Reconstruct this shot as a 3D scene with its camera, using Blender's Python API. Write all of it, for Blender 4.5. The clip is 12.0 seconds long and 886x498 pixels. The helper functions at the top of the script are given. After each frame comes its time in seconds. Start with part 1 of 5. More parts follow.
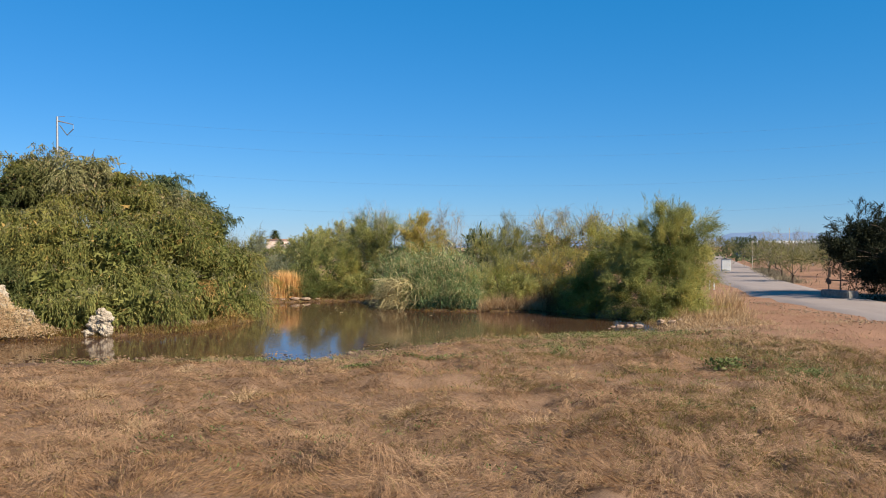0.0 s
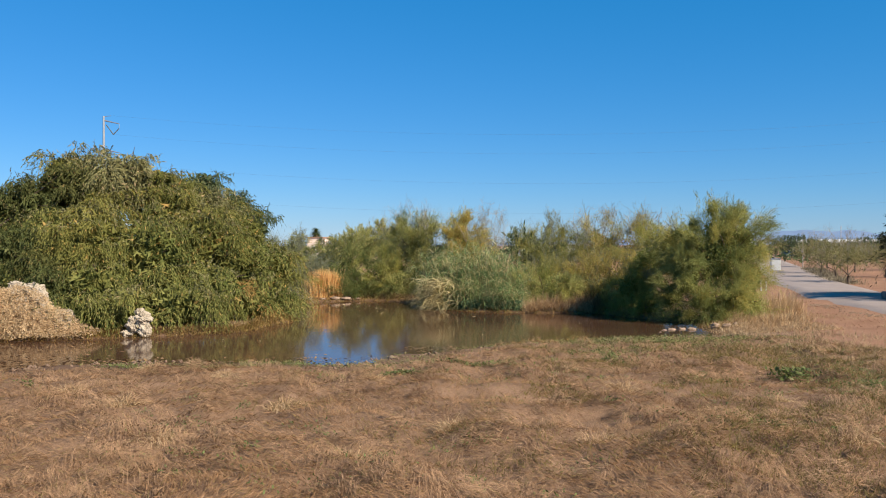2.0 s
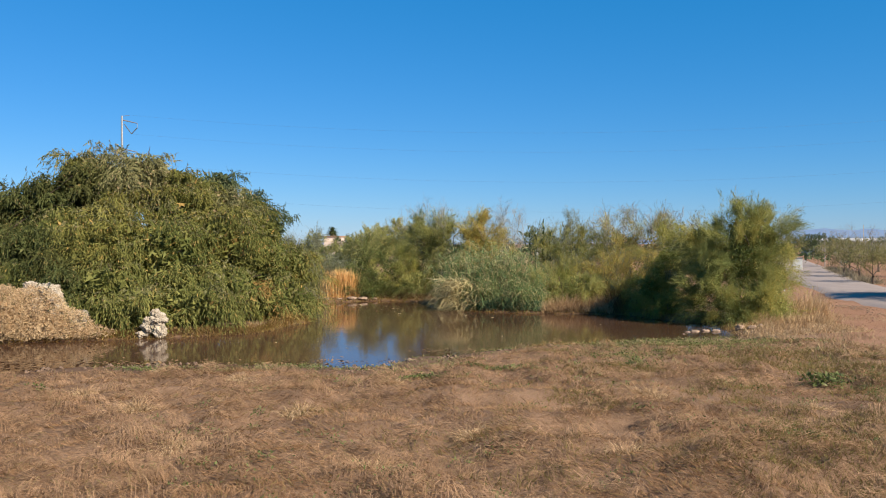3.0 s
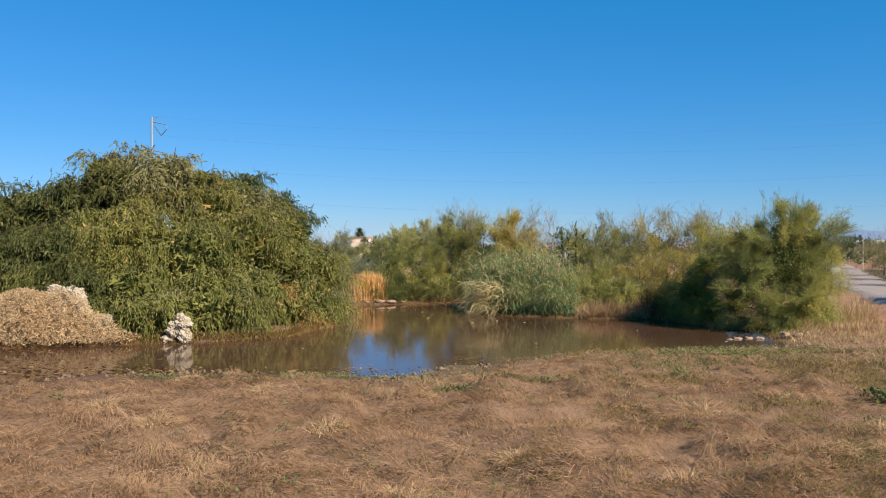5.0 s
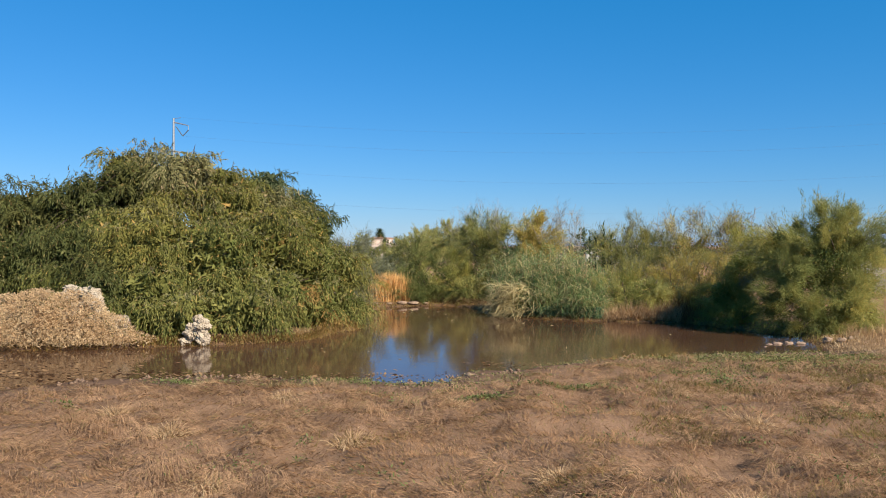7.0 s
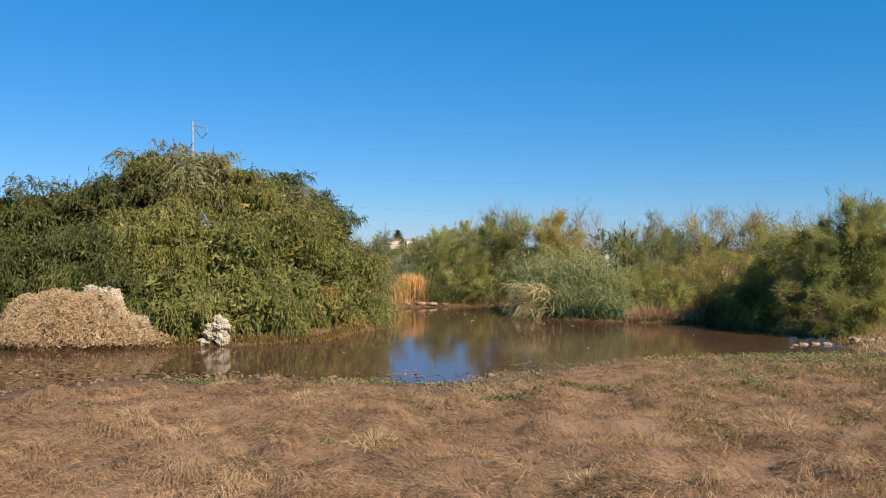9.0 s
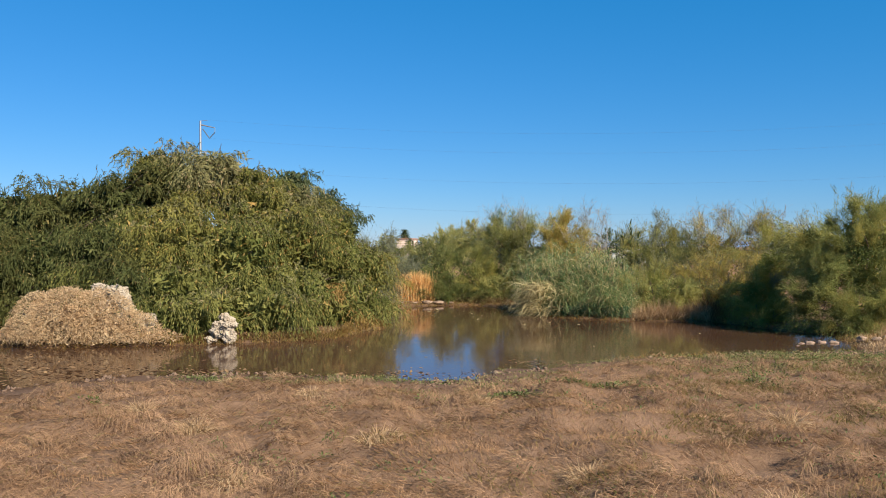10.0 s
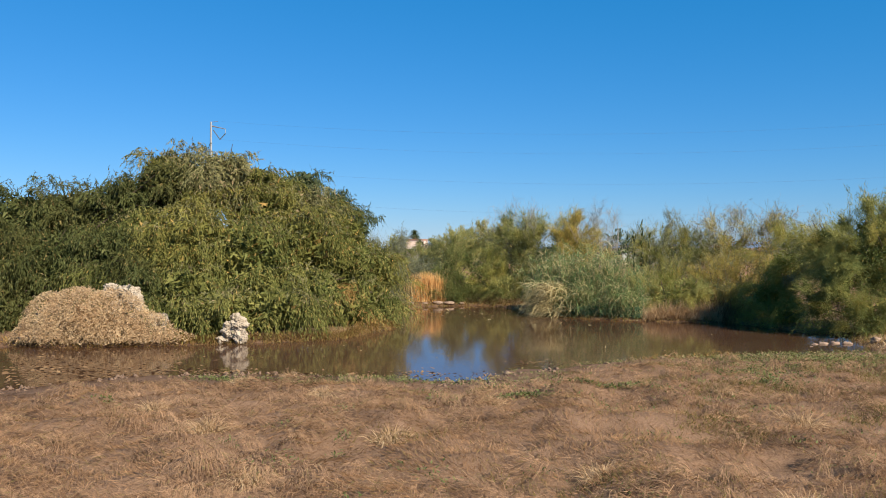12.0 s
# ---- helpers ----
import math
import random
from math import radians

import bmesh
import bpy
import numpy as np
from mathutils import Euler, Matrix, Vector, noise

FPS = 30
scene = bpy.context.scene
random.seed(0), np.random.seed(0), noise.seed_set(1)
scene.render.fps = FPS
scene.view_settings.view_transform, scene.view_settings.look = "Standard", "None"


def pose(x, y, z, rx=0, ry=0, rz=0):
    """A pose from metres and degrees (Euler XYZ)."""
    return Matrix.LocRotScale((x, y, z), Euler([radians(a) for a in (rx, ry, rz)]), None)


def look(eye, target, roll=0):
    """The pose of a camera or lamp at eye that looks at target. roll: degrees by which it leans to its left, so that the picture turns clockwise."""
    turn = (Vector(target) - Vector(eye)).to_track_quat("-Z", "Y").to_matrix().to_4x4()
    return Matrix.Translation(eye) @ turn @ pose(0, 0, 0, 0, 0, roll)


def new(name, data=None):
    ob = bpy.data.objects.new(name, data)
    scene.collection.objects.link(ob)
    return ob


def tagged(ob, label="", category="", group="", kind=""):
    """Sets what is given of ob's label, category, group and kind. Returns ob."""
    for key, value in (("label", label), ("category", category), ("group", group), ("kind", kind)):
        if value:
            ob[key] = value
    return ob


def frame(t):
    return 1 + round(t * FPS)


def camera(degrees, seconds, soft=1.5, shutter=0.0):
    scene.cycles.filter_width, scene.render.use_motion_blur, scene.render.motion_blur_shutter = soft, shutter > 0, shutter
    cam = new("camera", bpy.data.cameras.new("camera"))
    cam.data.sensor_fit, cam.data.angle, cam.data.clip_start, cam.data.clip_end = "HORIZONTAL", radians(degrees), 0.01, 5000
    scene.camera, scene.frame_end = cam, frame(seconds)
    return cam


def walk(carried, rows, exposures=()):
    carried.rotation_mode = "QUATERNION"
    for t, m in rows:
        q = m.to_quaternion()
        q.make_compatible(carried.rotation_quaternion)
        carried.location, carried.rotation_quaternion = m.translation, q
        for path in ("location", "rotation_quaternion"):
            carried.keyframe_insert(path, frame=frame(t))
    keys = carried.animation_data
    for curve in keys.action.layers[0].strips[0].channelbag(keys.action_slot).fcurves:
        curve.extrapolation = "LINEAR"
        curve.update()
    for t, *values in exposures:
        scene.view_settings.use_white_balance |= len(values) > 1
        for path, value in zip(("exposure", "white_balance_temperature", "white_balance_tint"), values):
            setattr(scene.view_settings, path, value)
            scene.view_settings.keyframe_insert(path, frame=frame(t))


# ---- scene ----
cam = camera(56.3, 12.0, soft=1.0)
PATH = [
    (0, (0.248, -0.022, 2.864), (0.228, 1.978, 2.859), -0.2),
    (0.5, (0.221, 0.174, 2.861), (0.181, 2.174, 2.855), -0.1),
    (1, (0.183, 0.388, 2.871), (0.111, 2.387, 2.864), -0.1),
    (1.5, (0.152, 0.601, 2.903), (0.056, 2.598, 2.894), -0.1),
    (2, (0.098, 0.852, 2.931), (-0.018, 2.849, 2.921), -0.1),
    (2.5, (0.041, 1.074, 2.945), (-0.094, 3.069, 2.934), -0.0),
    (3, (-0.003, 1.319, 2.971), (-0.158, 3.313, 2.958), -0.1),
    (5, (-0.23, 2.178, 3.043), (-0.449, 4.166, 3.032), 0.0),
    (5.5, (-0.294, 2.388, 3.05), (-0.527, 4.374, 3.04), -0.0),
    (6, (-0.366, 2.611, 3.053), (-0.611, 4.596, 3.043), 0.0),
    (6.5, (-0.469, 2.841, 3.04), (-0.724, 4.824, 3.031), 0.0),
    (7, (-0.533, 3.073, 3.019), (-0.799, 5.055, 3.01), 0.1),
    (9, (-0.631, 3.278, 2.956), (-0.939, 5.254, 2.951), 0.0),
    (9.5, (-0.624, 3.264, 2.932), (-0.941, 5.239, 2.927), -0.1),
    (10, (-0.588, 3.228, 2.916), (-0.913, 5.202, 2.91), -0.0),
    (10.5, (-0.578, 3.216, 2.908), (-0.91, 5.189, 2.903), -0.1),
    (11, (-0.588, 3.206, 2.911), (-0.926, 5.177, 2.906), -0.0),
    (11.5, (-0.605, 3.217, 2.91), (-0.948, 5.187, 2.905), -0.1),
    (12, (-0.629, 3.246, 2.898), (-0.977, 5.216, 2.894), 0.0),
]
walk(cam, [(t, look(eye, target, roll)) for t, eye, target, roll in PATH])

# ---- light ----
SUN_DIR = Vector((0.80, -0.60, 0.0)).normalized()
SUN_EL = radians(36)
w = bpy.data.worlds.new("sky")
scene.world = w
w.use_nodes = True
sky = w.node_tree.nodes.new("ShaderNodeTexSky")
sky.sky_type = "NISHITA"
sky.sun_disc = False
sky.sun_elevation = SUN_EL
sky.sun_rotation = math.atan2(SUN_DIR.x, SUN_DIR.y)
sky.air_density, sky.dust_density, sky.ozone_density = 1.0, 0.0, 9.0
tint = w.node_tree.nodes.new("ShaderNodeMix")
tint.data_type, tint.blend_type = "RGBA", "MULTIPLY"
tint.inputs[0].default_value, tint.inputs[7].default_value = 1.0, (0.78, 0.74, 0.80, 1)
deep = w.node_tree.nodes.new("ShaderNodeHueSaturation")
deep.inputs["Saturation"].default_value = 1.09
haze = w.node_tree.nodes.new("ShaderNodeMix")
haze.data_type, haze.blend_type = "RGBA", "ADD"
haze.inputs[0].default_value, haze.inputs[7].default_value = 1.0, (0.0, 1.2, 2.6, 1)
w.node_tree.links.new(sky.outputs[0], tint.inputs[6])
w.node_tree.links.new(tint.outputs[2], haze.inputs[6])
w.node_tree.links.new(haze.outputs[2], deep.inputs["Color"])
w.node_tree.links.new(deep.outputs[0], w.node_tree.nodes["Background"].inputs[0])
w.node_tree.nodes["Background"].inputs[1].default_value = 0.053
sun = new("sun", bpy.data.lights.new("sun", "SUN"))
sun.data.energy, sun.data.angle, sun.data.color = 5.0, radians(0.6), (1.0, 0.89, 0.72)
to_sun = Vector((SUN_DIR.x * math.cos(SUN_EL), SUN_DIR.y * math.cos(SUN_EL), math.sin(SUN_EL)))
sun.matrix_world = look((30 * to_sun.x, 30 * to_sun.y, 30 * to_sun.z), (0, 0, 0))
scene.view_settings.exposure = 0.94


# ---- materials ----
def material(name, rough=0.8, spec=0.3, metal=0.0):
    m = bpy.data.materials.new(name)
    m.use_nodes = True
    b = m.node_tree.nodes["Principled BSDF"]
    b.inputs["Roughness"].default_value = rough
    b.inputs["Specular IOR Level"].default_value = spec
    b.inputs["Metallic"].default_value = metal
    return m, m.node_tree, b


def node(nt, kind, **values):
    n = nt.nodes.new(kind)
    for key, value in values.items():
        n.inputs[key.replace("_", " ")].default_value = value
    return n


def tex(nt, scale, detail=4.0, rough=0.55, stretch=None):
    """World-size noise, by the object's own coordinates."""
    co = nt.nodes.new("ShaderNodeTexCoord").outputs["Object"]
    if stretch:
        mp = nt.nodes.new("ShaderNodeMapping")
        mp.inputs["Scale"].default_value = stretch
        nt.links.new(co, mp.inputs["Vector"])
        co = mp.outputs[0]
    n = node(nt, "ShaderNodeTexNoise", Scale=scale, Detail=detail, Roughness=rough)
    nt.links.new(co, n.inputs["Vector"])
    return n.outputs["Fac"]


def ramp(nt, fac, *stops):
    r = nt.nodes.new("ShaderNodeValToRGB")
    while len(r.color_ramp.elements) < len(stops):
        r.color_ramp.elements.new(0.5)
    for e, (at, col) in zip(r.color_ramp.elements, stops):
        e.position, e.color = at, (*col, 1)
    nt.links.new(fac, r.inputs[0])
    return r.outputs[0]


def mix(nt, fac, a, b, mode="MIX"):
    n = nt.nodes.new("ShaderNodeMix")
    n.data_type, n.blend_type = "RGBA", mode
    for value, socket in ((fac, n.inputs[0]), (a, n.inputs[6]), (b, n.inputs[7])):
        if isinstance(value, (int, float)):
            socket.default_value = value
        elif isinstance(value, tuple):
            socket.default_value = (*value, 1)
        else:
            nt.links.new(value, socket)
    return n.outputs[2]


def bump(nt, bsdf, height, strength, distance):
    n = node(nt, "ShaderNodeBump", Strength=strength, Distance=distance)
    nt.links.new(height, n.inputs["Height"])
    nt.links.new(n.outputs[0], bsdf.inputs["Normal"])


def leafy(name, dark, mid, light, odd=None, odd_share=0.06, patch=0.9, through_light=0.3, rough=0.6, even=0.45):
    """Foliage: colour varies leaf by leaf and in patches; part of the light passes through."""
    m, nt, b = material(name, rough, 0.12)
    island = nt.nodes.new("ShaderNodeNewGeometry").outputs["Random Per Island"]
    col = ramp(nt, island, (0.0, dark), (0.5, mid), (1.0, light))
    shade = ramp(nt, tex(nt, patch, 3.0), (0.35, dark), (0.65, light))
    col = mix(nt, even, col, shade)
    if odd:
        pick = ramp(nt, island, (1 - odd_share - 0.01, (0, 0, 0)), (1 - odd_share, (1, 1, 1)))
        col = mix(nt, pick, col, odd)
    nt.links.new(col, b.inputs["Base Color"])
    t = nt.nodes.new("ShaderNodeBsdfTranslucent")
    nt.links.new(col, t.inputs[0])
    s = nt.nodes.new("ShaderNodeMixShader")
    s.inputs[0].default_value = through_light
    nt.links.new(b.outputs[0], s.inputs[1])
    nt.links.new(t.outputs[0], s.inputs[2])
    nt.links.new(s.outputs[0], nt.nodes["Material Output"].inputs[0])
    return m


def plain(name, a, b_, scale, rough=0.8, spec=0.3, metal=0.0, relief=0.3, size=0.02, detail=6.0):
    m, nt, b = material(name, rough, spec, metal)
    f = tex(nt, scale, detail)
    g = tex(nt, scale * 7.3, 3.0)
    col = mix(nt, 0.3, ramp(nt, f, (0.3, a), (0.7, b_)), ramp(nt, g, (0.3, a), (0.7, b_)))
    nt.links.new(col, b.inputs["Base Color"])
    bump(nt, b, g, relief, size)
    return m


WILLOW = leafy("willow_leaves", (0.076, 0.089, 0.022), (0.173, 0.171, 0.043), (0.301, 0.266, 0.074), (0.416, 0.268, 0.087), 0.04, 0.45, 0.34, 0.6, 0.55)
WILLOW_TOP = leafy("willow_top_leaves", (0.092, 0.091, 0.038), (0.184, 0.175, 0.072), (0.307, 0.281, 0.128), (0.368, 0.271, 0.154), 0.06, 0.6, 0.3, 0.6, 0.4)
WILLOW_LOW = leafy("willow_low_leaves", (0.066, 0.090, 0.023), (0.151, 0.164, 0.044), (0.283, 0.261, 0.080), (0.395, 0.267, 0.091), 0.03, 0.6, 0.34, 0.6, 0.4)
# The next two are darker willow copies with shade put into the colour.
WILLOW_SHADED = leafy("shaded_willow_leaves", (0.040, 0.047, 0.013), (0.079, 0.086, 0.025), (0.132, 0.130, 0.045), (0.217, 0.152, 0.059), 0.03, 0.7, 0.3)
WILLOW_SHADED_GREEN = leafy("shaded_green_willow_leaves", (0.034, 0.047, 0.015), (0.079, 0.093, 0.029), (0.142, 0.150, 0.050), (0.211, 0.162, 0.066), 0.03, 0.6, 0.3, 0.6, 0.4)
YELLOW_GRASS = leafy("yellow_bank_grass", (0.187, 0.109, 0.035), (0.327, 0.198, 0.064), (0.427, 0.279, 0.112), (0.233, 0.190, 0.056), 0.2, 1.0, 0.3, 0.7)
DARK_LEAF = leafy("dark_leaves", (0.044, 0.063, 0.026), (0.081, 0.104, 0.044), (0.126, 0.148, 0.074))
# Near black: the shade on the mesquite is put into its leaf colour.
SHADED_LEAF = leafy("shaded_mesquite_leaves", (0.010, 0.013, 0.006), (0.018, 0.023, 0.010), (0.032, 0.036, 0.017), None, 0, 0.6, 0.15)
MESQUITE = leafy("mesquite_leaves", (0.112, 0.114, 0.042), (0.206, 0.192, 0.072), (0.312, 0.276, 0.120), (0.325, 0.240, 0.144), 0.12, 0.5, 0.4)
CEDAR_GREEN = leafy("salt_cedar_green", (0.161, 0.192, 0.047), (0.282, 0.283, 0.072), (0.444, 0.382, 0.103), (0.484, 0.320, 0.110), 0.05, 0.6, 0.5, 0.6, 0.75)
CEDAR_BRIGHT = leafy("salt_cedar_bright", (0.121, 0.153, 0.049), (0.231, 0.248, 0.077), (0.370, 0.352, 0.110), (0.442, 0.324, 0.110), 0.03, 0.55, 0.45, 0.6, 0.75)
CEDAR_OLIVE = leafy("salt_cedar_olive", (0.219, 0.227, 0.077), (0.351, 0.346, 0.113), (0.481, 0.454, 0.158), (0.505, 0.367, 0.154), 0.08, 0.5, 0.5, 0.6, 0.75)
CEDAR_GOLD = leafy("salt_cedar_gold", (0.297, 0.251, 0.068), (0.457, 0.381, 0.102), (0.593, 0.490, 0.147), (0.509, 0.293, 0.113), 0.12, 0.5, 0.5, 0.6, 0.75)
CEDAR_DEEP = leafy("salt_cedar_deep", (0.070, 0.098, 0.030), (0.130, 0.150, 0.045), (0.215, 0.220, 0.070), (0.30, 0.22, 0.09), 0.05, 0.6, 0.4, 0.6, 0.6)
CEDAR_SUN = leafy("salt_cedar_sunny", (0.202, 0.192, 0.051), (0.334, 0.304, 0.081), (0.455, 0.405, 0.121), (0.455, 0.304, 0.101), 0.06, 0.5, 0.5, 0.6, 0.75)
CEDAR_GREY = leafy("salt_cedar_grey", (0.136, 0.149, 0.089), (0.213, 0.217, 0.133), (0.290, 0.281, 0.178), None, 0, 0.6, 0.4, 0.6, 0.7)
REED = leafy("reed_leaves", (0.083, 0.153, 0.059), (0.193, 0.278, 0.112), (0.340, 0.386, 0.166), (0.542, 0.458, 0.233), 0.28, 0.9, 0.45)
REED_BLUE = leafy("reed_blue_leaves", (0.06, 0.135, 0.075), (0.13, 0.235, 0.135), (0.24, 0.36, 0.20), (0.45, 0.42, 0.24), 0.08, 0.9, 0.4)
REED_PALE = leafy("reed_dry", (0.32, 0.25, 0.11), (0.52, 0.43, 0.22), (0.66, 0.56, 0.32), None, 0, 0.9, 0.4)
STRAW = leafy("dry_grass", (0.127, 0.064, 0.028), (0.248, 0.135, 0.067), (0.402, 0.242, 0.132), (0.195, 0.144, 0.053), 0.08, 0.7, 0.2, 0.7)
STRAW_LIGHT = leafy("light_straw", (0.189, 0.104, 0.053), (0.352, 0.210, 0.120), (0.487, 0.315, 0.188), (0.227, 0.177, 0.070), 0.06, 0.5, 0.25, 0.7)
STRAW_PALE = leafy("pale_straw", (0.266, 0.170, 0.089), (0.385, 0.274, 0.155), (0.459, 0.348, 0.215), None, 0, 1.3, 0.2, 0.7)
STRAW_BANK = leafy("bank_straw", (0.33, 0.20, 0.10), (0.50, 0.34, 0.19), (0.62, 0.46, 0.28), None, 0, 1.3, 0.25, 0.7)
TAN_BRUSH = leafy("tan_seed_heads", (0.374, 0.241, 0.132), (0.534, 0.379, 0.214), (0.641, 0.490, 0.306), None, 0, 1.8, 0.35, 0.8)
ORANGE_DRY = leafy("orange_dry_grass", (0.551, 0.293, 0.103), (0.763, 0.463, 0.188), (0.800, 0.569, 0.273), None, 0, 1.5, 0.3, 0.7)
BROWN_DRY = leafy("brown_dry_stems", (0.096, 0.052, 0.022), (0.178, 0.104, 0.052), (0.266, 0.170, 0.089), None, 0, 1.5, 0.1, 0.8)
WEED = leafy("green_weed", (0.068, 0.091, 0.023), (0.128, 0.155, 0.043), (0.205, 0.211, 0.087), None, 0, 2.0, 0.3, 0.5)
WEED_MIX = leafy("mixed_weed", (0.085, 0.100, 0.030), (0.160, 0.180, 0.055), (0.250, 0.250, 0.095), (0.33, 0.24, 0.12), 0.25, 2.0, 0.3, 0.6)
WEED_DULL = leafy("dull_weed", (0.075, 0.10, 0.03), (0.13, 0.16, 0.05), (0.20, 0.22, 0.085), None, 0, 2.0, 0.3, 0.6)
OLIVE_GRASS = leafy("olive_grass", (0.099, 0.081, 0.023), (0.170, 0.140, 0.042), (0.251, 0.198, 0.067), None, 0, 1.5, 0.3, 0.6)
BRUSH = leafy("grey_brown_brush", (0.13, 0.10, 0.065), (0.22, 0.175, 0.115), (0.31, 0.26, 0.17), None, 0, 0.8, 0.25, 0.8)
PALM_LEAF = leafy("palm_leaves", (0.030, 0.044, 0.015), (0.059, 0.081, 0.026), (0.096, 0.118, 0.044))
BARK = plain("bark", (0.067, 0.044, 0.030), (0.148, 0.111, 0.081), 9.0, 0.9)
TWIG = plain("grey_twigs", (0.20, 0.18, 0.145), (0.33, 0.30, 0.25), 9.0, 0.9)
ROCK_WHITE = plain("pale_rubble", (0.246, 0.196, 0.145), (0.535, 0.453, 0.354), 5.0, 0.9, 0.2, 0.0, 0.9, 0.05)
STONE = plain("pond_stone", (0.148, 0.096, 0.067), (0.296, 0.215, 0.155), 6.0, 0.9, 0.2, 0.0, 0.7, 0.03)
STONE_PALE = plain("pale_stone", (0.20, 0.13, 0.09), (0.36, 0.26, 0.18), 9.0, 0.9, 0.2, 0.0, 0.7, 0.03)
EARTH_CLOD = plain("red_earth_clods", (0.20, 0.100, 0.058), (0.36, 0.205, 0.130), 14.0, 0.95)
MUD_CLOD = plain("mud_clods", (0.10, 0.06, 0.04), (0.24, 0.16, 0.11), 12.0, 0.9)
# Weathered mottling, darkened overall to put the mesquite's shade on the gate.
CONCRETE = plain("weathered_concrete", (0.10, 0.09, 0.08), (0.30, 0.28, 0.25), 7.0, 0.9)
WHITE_PAINT = plain("white_paint", (0.48, 0.48, 0.46), (0.62, 0.62, 0.60), 2.0, 0.5)
STEEL = plain("galvanised_steel", (0.30, 0.31, 0.32), (0.42, 0.43, 0.44), 3.0, 0.45, 0.5, 0.7)
RUST = plain("rusted_steel", (0.08, 0.06, 0.05), (0.16, 0.11, 0.08), 5.0, 0.7, 0.4, 0.5)
WOOD_POLE = plain("grey_wood", (0.28, 0.24, 0.20), (0.45, 0.40, 0.34), 4.0, 0.85)
STUCCO = plain("pink_stucco", (0.52, 0.40, 0.33), (0.66, 0.53, 0.45), 1.5, 0.9)
ROOF = plain("brown_tile_roof", (0.22, 0.12, 0.08), (0.34, 0.20, 0.13), 3.0, 0.85)
WINDOW_DARK = plain("dark_window", (0.02, 0.022, 0.025), (0.04, 0.045, 0.05), 1.0, 0.1, 0.5)
SHED_METAL = plain("pale_shed_metal", (0.42, 0.40, 0.37), (0.55, 0.53, 0.50), 0.6, 0.5, 0.4)
# Distance haze is put into the hills' blue base colour.
HILLS = plain("far_hills", (0.120, 0.175, 0.276), (0.156, 0.221, 0.333), 0.004, 1.0, 0.0)
WIRE = plain("wire", (0.06, 0.06, 0.06), (0.1, 0.1, 0.1), 1.0, 0.6)


def make_ground():
    m, nt, b = material("field_soil", 0.95, 0.1)
    zone = nt.nodes.new("ShaderNodeVertexColor")
    zone.layer_name = "zone"
    parts_ = nt.nodes.new("ShaderNodeSeparateColor")
    nt.links.new(zone.outputs[0], parts_.inputs[0])
    big, mid, fine = tex(nt, 0.5, 5.0), tex(nt, 1.5, 6.0, 0.65), tex(nt, 38.0, 4.0, 0.7)
    thatch = mix(nt, 0.5, ramp(nt, mid, (0.38, (0.125, 0.074, 0.043)), (0.62, (0.29, 0.178, 0.112))),
                 ramp(nt, fine, (0.3, (0.090, 0.053, 0.030)), (0.7, (0.330, 0.208, 0.135))))
    dirt = mix(nt, 0.4, ramp(nt, big, (0.3, (0.19, 0.095, 0.055)), (0.7, (0.33, 0.185, 0.115))),
               ramp(nt, fine, (0.3, (0.17, 0.085, 0.050)), (0.7, (0.36, 0.208, 0.132))))
    mud = mix(nt, 0.5, ramp(nt, mid, (0.3, (0.072, 0.037, 0.023)), (0.7, (0.150, 0.084, 0.054))),
              ramp(nt, fine, (0.3, (0.074, 0.044, 0.030)), (0.75, (0.192, 0.126, 0.081))))
    col = mix(nt, parts_.outputs[0], thatch, dirt)
    col = mix(nt, parts_.outputs[2], col, mud)
    nt.links.new(col, b.inputs["Base Color"])
    add = nt.nodes.new("ShaderNodeMath")
    nt.links.new(mid, add.inputs[0])
    nt.links.new(fine, add.inputs[1])
    bump(nt, b, add.outputs[0], 0.7, 0.05)
    wet = nt.nodes.new("ShaderNodeMath")
    wet.operation = "MULTIPLY_ADD"
    wet.inputs[1].default_value, wet.inputs[2].default_value = -0.15, 0.95
    nt.links.new(parts_.outputs[2], wet.inputs[0])
    nt.links.new(wet.outputs[0], b.inputs["Roughness"])
    return m


def make_water():
    m, nt, b = material("murky_water", 0.07, 0.5)
    b.inputs["IOR"].default_value = 1.33
    nt.links.new(ramp(nt, tex(nt, 0.25, 3.0), (0.3, (0.060, 0.031, 0.018)), (0.7, (0.084, 0.046, 0.028))), b.inputs["Base Color"])
    bump(nt, b, tex(nt, 3.2, 3.0, 0.55, (1.0, 0.5, 1.0)), 0.12, 0.025)
    return m


def make_road():
    m, nt, b = material("gravel_road", 0.95, 0.15)
    a = ramp(nt, tex(nt, 0.6, 5.0, 0.6, (2.0, 0.4, 1.0)), (0.3, (0.229, 0.181, 0.159)), (0.7, (0.296, 0.244, 0.218)))
    c = ramp(nt, tex(nt, 30.0, 4.0), (0.3, (0.192, 0.148, 0.126)), (0.7, (0.340, 0.289, 0.259)))
    nt.links.new(mix(nt, 0.35, a, c), b.inputs["Base Color"])
    bump(nt, b, tex(nt, 25.0, 4.0), 0.5, 0.02)
    return m


GROUND, WATER, ROAD = make_ground(), make_water(), make_road()


